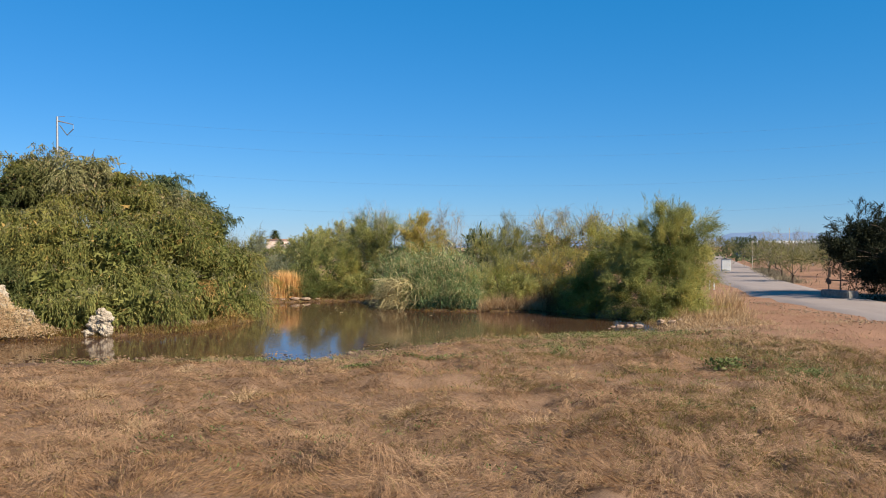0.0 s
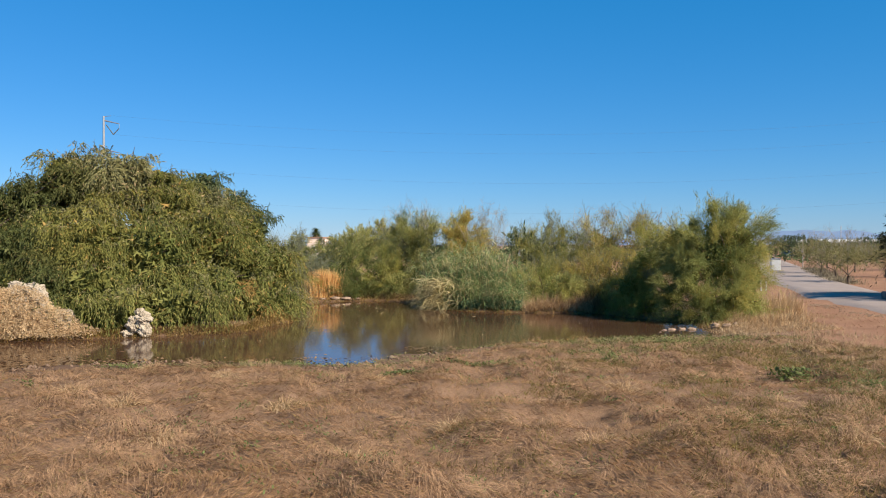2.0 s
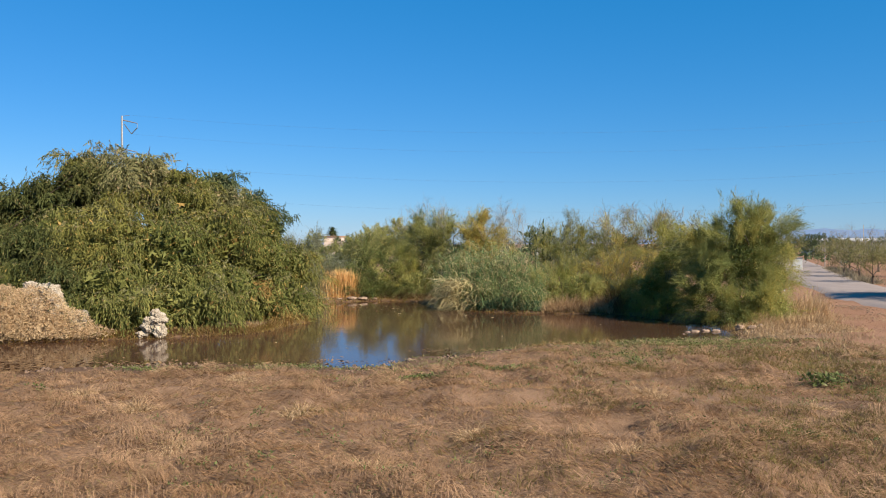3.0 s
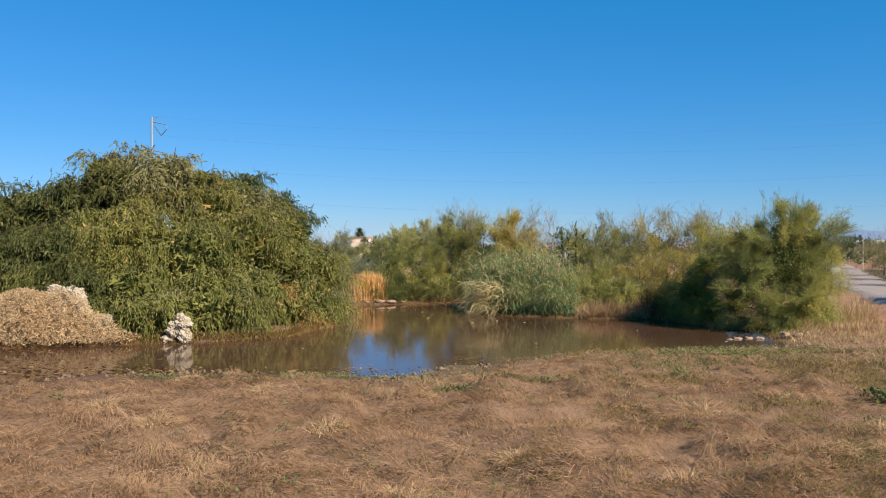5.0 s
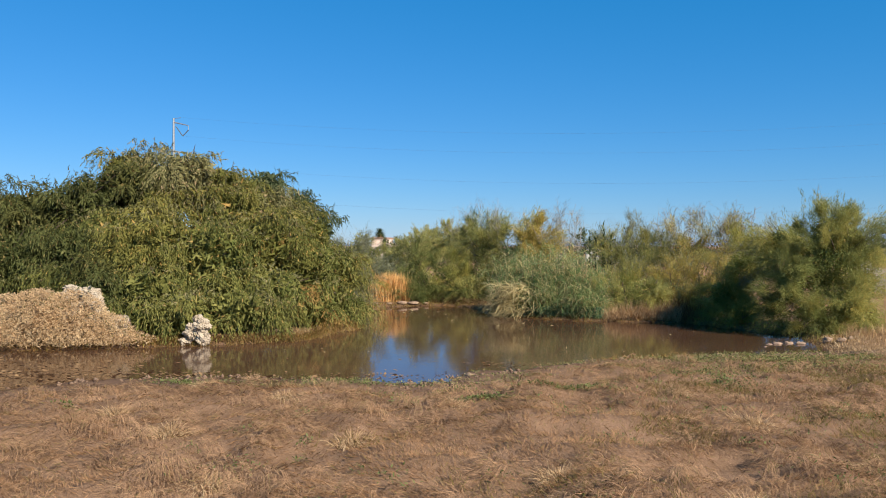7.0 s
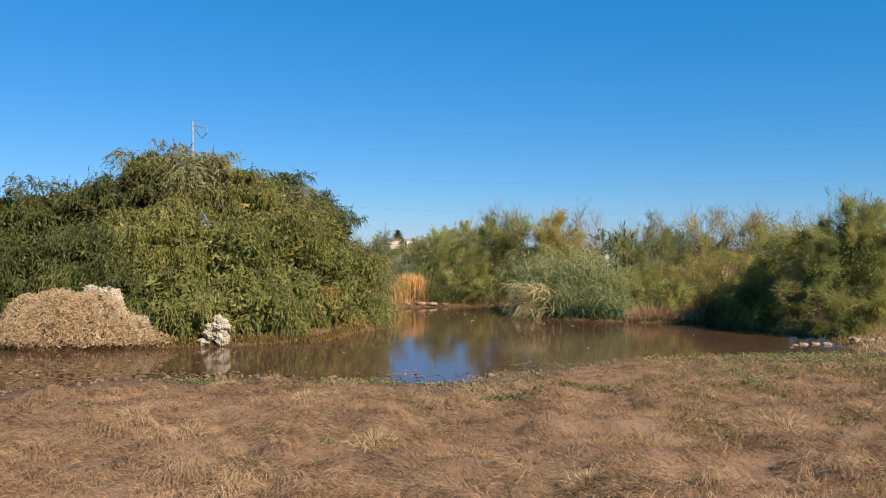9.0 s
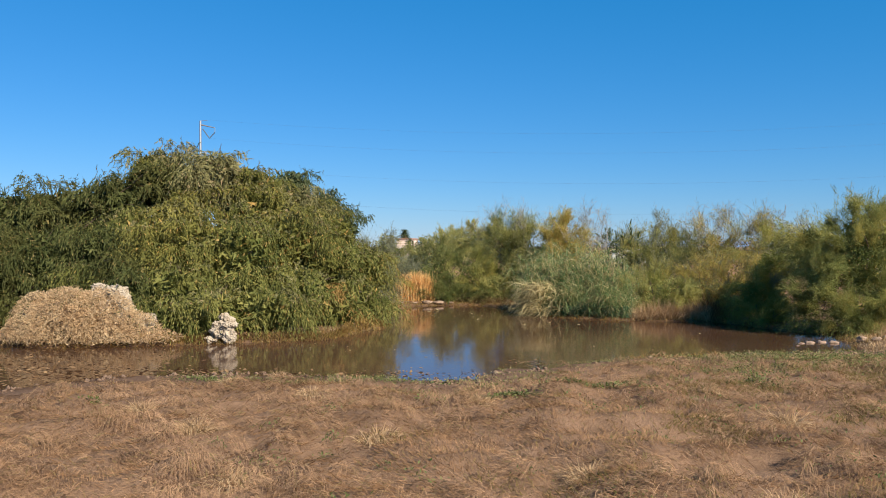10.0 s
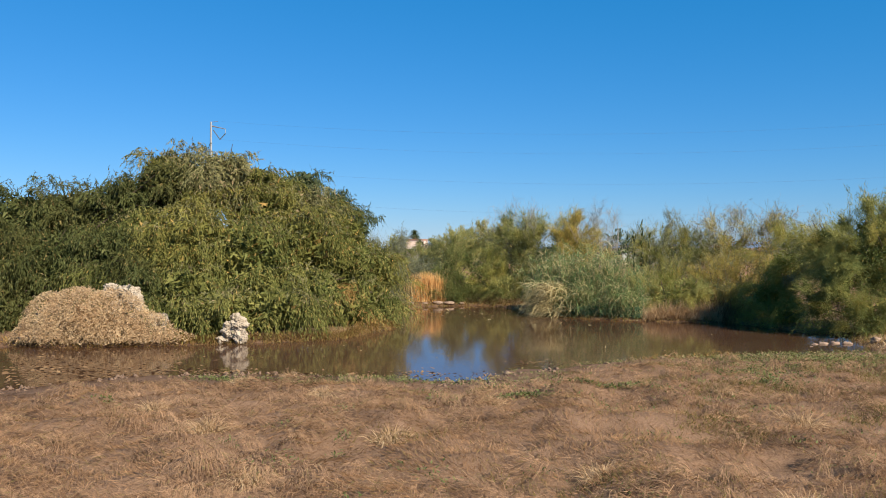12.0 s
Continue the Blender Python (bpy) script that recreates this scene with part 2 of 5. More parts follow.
# ---- building blocks ----
def part(name, data, mat, parent=None, label="", smooth=False):
    """One mesh object, from a bmesh or from arrays of places and of faces of four."""
    me = bpy.data.meshes.new(name)
    if isinstance(data, tuple):
        v, f = data
        me.vertices.add(len(v))
        me.vertices.foreach_set("co", np.asarray(v, np.float32).ravel())
        f = np.asarray(f, np.int32)
        me.loops.add(f.size)
        me.loops.foreach_set("vertex_index", f.ravel())
        me.polygons.add(len(f))
        me.polygons.foreach_set("loop_start", np.arange(0, f.size, f.shape[1], dtype=np.int32))
        me.update(calc_edges=True)
    else:
        data.to_mesh(me)
        data.free()
    me.materials.append(mat)
    if smooth:
        me.polygons.foreach_set("use_smooth", np.ones(len(me.polygons), bool))
    ob = new(name, me)
    if parent:
        ob.parent = parent
    if label:
        tagged(ob, label)
    return ob


def empty(name, x=0.0, y=0.0, z=0.0, turn=0.0):
    ob = new(name)
    ob.empty_display_size = 0.2
    ob.matrix_basis = pose(x, y, z, 0, 0, turn)
    return ob


def joined(*pieces):
    v, f, n = [], [], 0
    for a, b in pieces:
        v.append(a), f.append(b + n)
        n += len(a)
    return np.concatenate(v), np.concatenate(f)


def unit(a):
    return a / np.maximum(np.linalg.norm(a, axis=-1, keepdims=True), 1e-9)


def ribbons(o, d, length, width, droop, rng, segs=2, taper=0.75):
    """Blades: from places o along d, bending down, each a strip of segs quads."""
    n = len(o)
    side = unit(np.cross(d, rng.normal(size=(n, 3)) * [0.4, 0.4, 0.2] + [0, 0, 1.0]))
    s = np.linspace(0, 1, segs + 1)[None, :, None]
    mid = o[:, None] + d[:, None] * length[:, None, None] * s
    mid = mid - np.array([0, 0, 1.0]) * (droop * length)[:, None, None] * s**2
    half = side[:, None] * (width[:, None, None] * 0.5) * np.maximum(1 - taper * s, 0.06)
    v = np.stack([mid - half, mid + half], 2).reshape(-1, 3)
    k = np.arange(segs)
    one = np.stack([2 * k, 2 * k + 1, 2 * k + 3, 2 * k + 2], 1)
    f = (np.arange(n) * 2 * (segs + 1))[:, None, None] + one[None]
    return v, f.reshape(-1, 4)


def leaves(o, d, side, length, width):
    """Lance-shaped leaves, a face of four corners each."""
    tip = o + d * length[:, None]
    mid = o + d * (length * 0.45)[:, None]
    h = side * (width * 0.5)[:, None]
    v = np.stack([o, mid + h, tip, mid - h], 1).reshape(-1, 3)
    return v, np.arange(len(v)).reshape(-1, 4)


def needles(o, d, side, length, width):
    """Thin pointed leaflets, a face of three corners each."""
    h = side * (width * 0.5)[:, None]
    v = np.stack([o - h, o + h, o + d * length[:, None]], 1).reshape(-1, 3)
    return v, np.arange(len(v)).reshape(-1, 3)


def sprays(o, d, length, droop, count, leaf, width, spread, rng, make=leaves, loose=0.0):
    """Leafy shoots: from o along d, drooping, with count leaves on each in turn to either side."""
    n = len(o)
    s = (np.arange(count) + 0.5)[None, :] / count + rng.uniform(-0.3, 0.3, (n, count)) / count
    down = np.array([0, 0, -1.0])
    at = o[:, None] + d[:, None] * (length[:, None] * s)[..., None] + down * (droop[:, None] * length[:, None] * s**2)[..., None]
    at = at + rng.normal(size=at.shape) * loose
    tan = unit(d[:, None] + down * (2 * droop[:, None] * s)[..., None])
    out = unit(np.cross(tan, rng.normal(size=(n, count, 3))))
    way = unit(tan + out * spread + down * (0.25 * droop[:, None])[..., None])
    side = unit(np.cross(way, rng.normal(size=(n, count, 3))))
    size = leaf * rng.uniform(0.6, 1.3, (n, count))
    return make(at.reshape(-1, 3), way.reshape(-1, 3), side.reshape(-1, 3), size.ravel(), (size * width / leaf).ravel())


def tube(points, radii, sides=6):
    p, r = np.asarray(points, float), np.asarray(radii, float)
    t = unit(np.gradient(p, axis=0))
    a = unit(np.cross(t, [0.31, 0.87, 0.12]))
    b = np.cross(t, a)
    ang = np.linspace(0, 2 * np.pi, sides, endpoint=False)
    ring = a[:, None] * np.cos(ang)[None, :, None] + b[:, None] * np.sin(ang)[None, :, None]
    v = (p[:, None] + ring * r[:, None, None]).reshape(-1, 3)
    f = [(i * sides + j, i * sides + (j + 1) % sides, (i + 1) * sides + (j + 1) % sides, (i + 1) * sides + j)
         for i in range(len(p) - 1) for j in range(sides)]
    return v, np.array(f)


def limb(a, b, r0, r1, rng, bend=0.15, steps=6, sides=6):
    a, b = np.asarray(a, float), np.asarray(b, float)
    s = np.linspace(0, 1, steps)[:, None]
    off = rng.normal(size=3) * bend * np.linalg.norm(b - a)
    wob = rng.normal(size=(steps, 3)) * 0.03 * np.linalg.norm(b - a) * s
    return tube(a + (b - a) * s + off * np.sin(np.pi * s) * 0.5 + wob, r0 + (r1 - r0) * s[:, 0], sides)


def box(x0, x1, y0, y1, z0, z1, bevel=0.0):
    bm = bmesh.new()
    bmesh.ops.create_cube(bm, size=1)
    bmesh.ops.transform(bm, matrix=Matrix.LocRotScale(((x0 + x1) / 2, (y0 + y1) / 2, (z0 + z1) / 2), None, (x1 - x0, y1 - y0, z1 - z0)), verts=bm.verts)
    if bevel:
        bmesh.ops.bevel(bm, geom=list(bm.edges), offset=bevel, segments=2, affect="EDGES")
    return bm


def rod(x0, y0, z0, x1, y1, z1, r0, r1=None, sides=8):
    return tube([(x0, y0, z0), (x1, y1, z1)], [r0, r1 or r0], sides)


def vnoise(x, y, seed=0.0):
    """Smooth noise in the plane, 0 to 1."""
    xi, yi = np.floor(x), np.floor(y)
    u, v = x - xi, y - yi
    u, v = u * u * (3 - 2 * u), v * v * (3 - 2 * v)

    def h(a, b):
        q = np.sin(a * 127.1 + b * 311.7 + seed * 74.7) * 43758.5453
        return q - np.floor(q)

    return (h(xi, yi) * (1 - u) + h(xi + 1, yi) * u) * (1 - v) + (h(xi, yi + 1) * (1 - u) + h(xi + 1, yi + 1) * u) * v


# ---- the lie of the land ----
POND = np.array([(-26, 15.0), (-17, 16.6), (-12.3, 18.3), (-11.3, 19.7), (-10.4, 20.6), (-6.8, 21.2), (-4.7, 21.3), (-3.6, 20.7), (-2.9, 21.3),
                 (-2.4, 22.8), (-1.4, 23.5), (1.4, 25.3), (2.8, 26.0), (3.9, 26.45), (5.5, 26.65), (7.3, 27.2), (7.9, 28.6), (7.5, 30.6),
                 (7.8, 32.2), (6.2, 33.2), (4.8, 36.2), (1.6, 36.4), (-0.4, 37.1), (-2.2, 38.1), (-3.4, 39.6), (-4.3, 42.8),
                 (-6.0, 44.0), (-7.7, 43.6), (-9.0, 42.0), (-9.0, 39.0), (-8.2, 35.2), (-7.8, 31.8), (-8.4, 28.4), (-10.7, 26.9), (-12.6, 26.1), (-15.2, 25.0), (-26, 23.8)])


def shore(x, y):
    """Metres from the water's edge: over 0 on land, under 0 in the pond."""
    x, y = np.asarray(x, float), np.asarray(y, float)
    best, odd = np.full(x.shape, 1e9), np.zeros(x.shape, bool)
    wob = 0.5 * (vnoise(x * 1.3, y * 1.3, 3) - 0.5) + 0.35 * (vnoise(x * 3.7, y * 3.7, 4) - 0.5)
    for (ax, ay), (bx, by) in zip(POND, np.roll(POND, -1, 0)):
        ex, ey = bx - ax, by - ay
        t = np.clip(((x - ax) * ex + (y - ay) * ey) / (ex * ex + ey * ey), 0, 1)
        best = np.minimum(best, (x - ax - t * ex) ** 2 + (y - ay - t * ey) ** 2)
        cross = (ay > y) != (by > y)
        odd ^= cross & (x < ex * (y - ay) / (ey if ey else 1e-9) + ax)
    return np.where(odd, -1, 1) * np.sqrt(best) + wob


def near_field(x, y):
    """1 on the grassy field before the pond, 0 on the red earth by the road."""
    edge = 9.6 + (24.0 - y) * 0.28 + 1.4 * (vnoise(x * 0.5, y * 0.5, 8) - 0.5)
    return np.clip((edge - x) / 1.8 + 0.5, 0, 1) * np.clip((31 - y) / 3, 0, 1)


def ground_z(x, y):
    x, y = np.asarray(x, float), np.asarray(y, float)
    d = shore(x, y)
    far = (y > 23.4 + 0.12 * np.minimum(x, 12)) & (d > -3)
    bank = np.where(far, 0.12, 0.07)
    rise = np.where(far, 0.25, 1.6)
    z = bank * (1 - np.exp(-np.maximum(d, 0) / rise)) - 0.7 * (1 - np.exp(np.minimum(d, 0) / 1.2))
    near = near_field(x, y) * np.clip((d - 0.4) / np.where(x > 2, 4.5, 2.6), 0, 1)
    lumps = 0.24 * (vnoise(x * 1.1, y * 1.1, 1) ** 2) + 0.15 * vnoise(x * 2.7, y * 2.7, 2) + 0.03 * vnoise(x * 6.1, y * 6.1, 5) - 0.04
    z = z + near * lumps
    dirt = (1 - near_field(x, y)) * np.clip(d / 3, 0, 1) * np.clip((60 - y) / 20, 0, 1)
    return z + dirt * (0.10 * vnoise(x * 0.6, y * 0.6, 6) + 0.04 * vnoise(x * 2.9, y * 2.9, 7))


def spaced(a, b, step):
    return list(np.arange(a, b, step))


def outwards(start, end, step):
    out, at = [], start
    while abs(at - start) < abs(end - start):
        step *= 1.25
        at += math.copysign(step, end - start)
        out.append(at)
    return out


def make_land():
    xs = np.array(outwards(-17, -3500, 0.3)[::-1] + spaced(-17, 14, 0.19) + spaced(14, 24, 0.4) + outwards(24, 3500, 0.4))
    ys = np.array(outwards(8, -2500, 0.3)[::-1] + spaced(8, 31, 0.19) + spaced(31, 62, 0.4) + outwards(62, 4500, 0.5))
    gx, gy = np.meshgrid(xs, ys)
    x, y = gx.ravel(), gy.ravel()
    z = ground_z(x, y)
    n = len(xs)
    i = (np.arange(len(ys) - 1)[:, None] * n + np.arange(n - 1)[None]).ravel()
    ob = part("ground", (np.stack([x, y, z], 1), np.stack([i, i + 1, i + n + 1, i + n], 1)), GROUND, smooth=True)
    d = shore(x, y)
    col = np.zeros((len(x), 4))
    col[:, 0] = (1 - near_field(x, y)) * np.where((y > 22) & (x < 9.5) & (y < 62) | (x < -16), 0.15, 1.0)
    col[:, 1] = near_field(x, y)
    col[:, 2] = np.clip(1.1 - d / np.where((x < -6) & (y < 23), 2.6, 1.3), 0, 1) * 0.9
    col[:, 3] = 1
    a = ob.data.color_attributes.new("zone", "FLOAT_COLOR", "POINT")
    a.data.foreach_set("color", col.astype(np.float32).ravel())
    tagged(ob, "flat ground of dry thatch and red earth round a pond", "ground", kind="structure")


make_land()

bm = bmesh.new()
bmesh.ops.create_grid(bm, x_segments=8, y_segments=8, size=1)
bmesh.ops.transform(bm, matrix=Matrix.LocRotScale((-9, 29.5, 0), None, (18.5, 16, 1)), verts=bm.verts)
tagged(part("water", bm, WATER), "still murky brown pond water reflecting reeds and sky", "pond water", kind="structure")


def make_road_strip():
    """A gravel road that comes up beside the pond and bends away towards the far trees."""
    mids = np.array([(17.6, -60), (17.8, 10), (17.8, 36), (18.9, 45), (22.6, 61), (27.6, 79), (32.8, 96), (46, 140), (90, 290)], float)
    s = np.linspace(0, len(mids) - 1, 160)
    c = np.stack([np.interp(s, range(len(mids)), mids[:, k]) for k in (0, 1)], 1)
    for _ in range(6):
        c[1:-1] = (c[:-2] + 2 * c[1:-1] + c[2:]) / 4
    t = unit(np.gradient(c, axis=0))
    nrm = np.stack([t[:, 1], -t[:, 0]], 1)
    cols = []
    for k, u in enumerate(np.linspace(-1, 1, 9)):
        wid = 2.7 + 0.25 * np.sin(s * 5.0 + k) * (abs(u) > 0.9)
        q = c + nrm * (u * wid)[:, None]
        z = np.maximum(ground_z(q[:, 0], q[:, 1]), 0.20) + 0.02 + 0.07 * (1 - u * u) - 0.2 * (abs(u) > 0.95)
        cols.append(np.column_stack([q, z]))
    v = np.stack(cols, 1).reshape(-1, 3)
    n = 9
    i = (np.arange(len(c) - 1)[:, None] * n + np.arange(n - 1)[None]).ravel()
    tagged(part("road", (v, np.stack([i, i + 1, i + n + 1, i + n], 1)), ROAD, smooth=True), "pale dusty gravel road with worn edges", "road", kind="structure")


make_road_strip()


# ---- plants ----
def crown_points(lobes, per_m2, rng, low=-0.75, inset=0.25, only=None):
    """Places on the outside of a crown made of rounded lobes (x, y, z, rx, ry, rz), with the way outwards."""
    o, d = [], []
    for i, (x, y, z, rx, ry, rz) in enumerate(lobes):
        if only is not None and i != only:
            continue
        n = int(4 * math.pi * ((rx * ry) ** 1.6 / 3 + (rx * rz) ** 1.6 / 3 + (ry * rz) ** 1.6 / 3) ** (1 / 1.6) * per_m2)
        u = unit(rng.normal(size=(n, 3)))
        u = u[u[:, 2] > low]
        k = 1 - inset * rng.uniform(0, 1, len(u)) ** 1.5
        p = np.array([x, y, z]) + u * [rx, ry, rz] * k[:, None]
        keep = p[:, 2] > 0.25
        for j, (X, Y, Z, RX, RY, RZ) in enumerate(lobes):
            if i != j:
                keep &= (((p - [X, Y, Z]) / [RX, RY, RZ]) ** 2).sum(1) > 0.55
        keep &= (u[:, 1] < 0.25) | (rng.uniform(0, 1, len(u)) < 0.4)
        o.append(p[keep]), d.append(unit(u / [rx, ry, rz])[keep])
    return np.concatenate(o), np.concatenate(d)


def inner(lobes, per_m2, size, rng):
    """Larger shaded leaves inside the lobes, which close the crown."""
    o = []
    for x, y, z, rx, ry, rz in lobes:
        n = int(12 * (rx * ry * rz) ** (2 / 3) * per_m2)
        o.append(np.array([x, y, z]) + unit(rng.normal(size=(n, 3))) * [rx, ry, rz] * rng.uniform(0.3, 0.75, (n, 1)))
    o = np.concatenate(o)
    o = o[o[:, 2] > 0.1]
    d = unit(rng.normal(size=o.shape))
    return needles(o, d, unit(np.cross(d, rng.normal(size=d.shape))), size * rng.uniform(0.7, 1.4, len(o)), 0.4 * size * rng.uniform(0.6, 1.3, len(o)))


def woody(root, lobes, rng, base, radius, bark=BARK, stems=3):
    """Trunk and limbs under a crown, as parts of the tree."""
    lobes = sorted(lobes, key=lambda l: -l[5])
    top = np.array(lobes[0][:3])
    foot = np.array([*base, float(ground_z(base[0], base[1])) - 0.1])
    fork = foot + (top - foot) * [0.25, 0.25, 0.35]
    part("trunk", limb(foot, fork, radius, radius * 0.75, rng, 0.1, 6, 9), bark, root, smooth=True)
    for l in lobes:
        tip = np.array(l[:3]) + [0, 0, l[5] * 0.3]
        pieces = [limb(fork, tip - np.array([0, 0, l[5] * 0.3]), radius * 0.32, radius * 0.1, rng, 0.12)]
        for _ in range(stems):
            u = unit(rng.normal(size=3) + [0, 0, 0.3])
            pieces.append(limb(fork + (tip - fork) * 0.6, np.array(l[:3]) + u * l[3:6] * np.array(0.85), radius * 0.2, 0.012, rng, 0.2, 5, 4))
        part("limb", joined(*pieces), bark, root, smooth=True)


def weeping_tree(label, lobes, base, mats, seed, clumps=1.25, fronds=44, count=11, frond=0.8, leaf=0.13, width=0.026, category="willow tree", radius=0.22, dry=(), sprig=0.34, sprigs=14):
    """A broad weeping tree: arching boughs hung with leafy shoots over rounded lobes, with dark hollows under them."""
    rng = np.random.default_rng(seed)
    root = empty("willow_tree", base[0], base[1], float(ground_z(*base)))
    inv = np.array(root.matrix_basis.translation)
    top = max(l[2] + l[5] for l in lobes)
    every = []
    for i, own in enumerate(lobes):
        p, u = crown_points(lobes, clumps, rng, -0.8, 0.2, only=i)
        if not len(p):
            continue
        p = p + u * np.clip(rng.normal(-0.10, 0.22, (len(p), 1)), -0.5, 0.2)
        every.append((p, u))
        n, m = len(p), len(p) * fronds
        big = np.repeat(rng.uniform(0.6, 1.4, n), fronds)
        out = unit(u * [1, 1, 0.25] + rng.normal(size=u.shape) * [0.35, 0.35, 0.1])
        out, side = np.repeat(out, fronds, 0), np.repeat(unit(np.cross(out, [0, 0, 1.0])), fronds, 0)
        s, w = rng.uniform(-0.45, 0.45, m) * big, rng.normal(0, 0.15, m) * big
        o = np.repeat(p, fronds, 0) + out * s[:, None] + side * w[:, None]
        o[:, 2] += 0.10 * big - 0.8 * s * s - 0.9 * w * w + np.repeat(rng.normal(0, 0.35, n), fronds) * s + rng.normal(0, 0.06, m)
        d = unit(out * rng.uniform(0.1, 0.7, (m, 1)) + side * (np.sign(w) * rng.uniform(0.1, 0.8, m))[:, None] + rng.normal(size=(m, 3)) * 0.14 + [0, 0, 0.15])
        length = frond * big * rng.uniform(0.35, 0.95, m) * (1 - 0.5 * np.repeat(np.clip(u[:, 2], 0, 1), fronds))
        keep = o[:, 2] > 0.2
        low = 1.35 if own[2] < 3.6 else 1.0
        v, f = sprays(o[keep], d[keep], length[keep] * low, low * rng.uniform(0.6, 1.5, m)[keep], count, leaf, width, 0.3, rng)
        v, f = joined(as_triangles(v, f), inner([(*own[:3], own[3] * 1.05, own[4] * 1.05, own[5] * 1.0)], 110, 0.26, rng))
        v[:, 2] = np.maximum(v[:, 2], 0.02)
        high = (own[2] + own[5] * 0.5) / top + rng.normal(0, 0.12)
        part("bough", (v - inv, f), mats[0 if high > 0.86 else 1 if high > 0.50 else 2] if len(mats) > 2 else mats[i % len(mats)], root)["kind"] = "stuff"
    p, u = np.concatenate([q[0] for q in every]), np.concatenate([q[1] for q in every])
    t = p[u[:, 2] > 0.3]
    n = int(sprigs * len(t))
    t = t[rng.integers(0, len(t), n)] + rng.normal(size=(n, 3)) * [0.3, 0.3, 0.08] + [0, 0, 0.02]
    up = unit(rng.normal(size=t.shape) * [0.6, 0.6, 0.25] + [0, 0, 0.8])
    v, f = sprays(t, up, sprig * rng.uniform(0.4, 1.3, n), np.full(n, 0.3), 11, 0.10, 0.03, 0.7, rng, needles)
    tagged(part("crown_tip", (v - inv, f), mats[0], root, "fine upright leafy sprigs on top"), kind="stuff")
    for l in dry:
        q = np.array(l[:3]) + unit(rng.normal(size=(150, 3))) * l[3:6] * rng.uniform(0.3, 1, (150, 1))
        way = unit(rng.normal(size=q.shape) * [0.6, 0.6, 0.3] + [0, -0.3, 0.1])
        v, f = sprays(q, way, rng.uniform(0.3, 0.6, 150), rng.uniform(0.6, 1.4, 150), 12, 0.13, 0.025, 0.35, rng)
        v[:, 2] = np.maximum(v[:, 2], 0.02)
        tagged(part("dry_patch", (v - inv, f), YELLOW_GRASS, root, "patch of dried yellow-brown shoots"), kind="stuff")
    for ob in woody_parts(root, lobes, rng, base, radius):
        ob.data.transform(Matrix.Translation(-root.matrix_basis.translation))
    return tagged(root, label, category)


def woody_parts(root, lobes, rng, base, radius, bark=BARK):
    before = set(root.children)
    woody(root, lobes, rng, base, radius, bark)
    return [o for o in root.children if o not in before]


def as_triangles(v, f):
    return (v, f) if f.shape[1] == 3 else (v, np.concatenate([f[:, [0, 1, 2]], f[:, [0, 2, 3]]]))


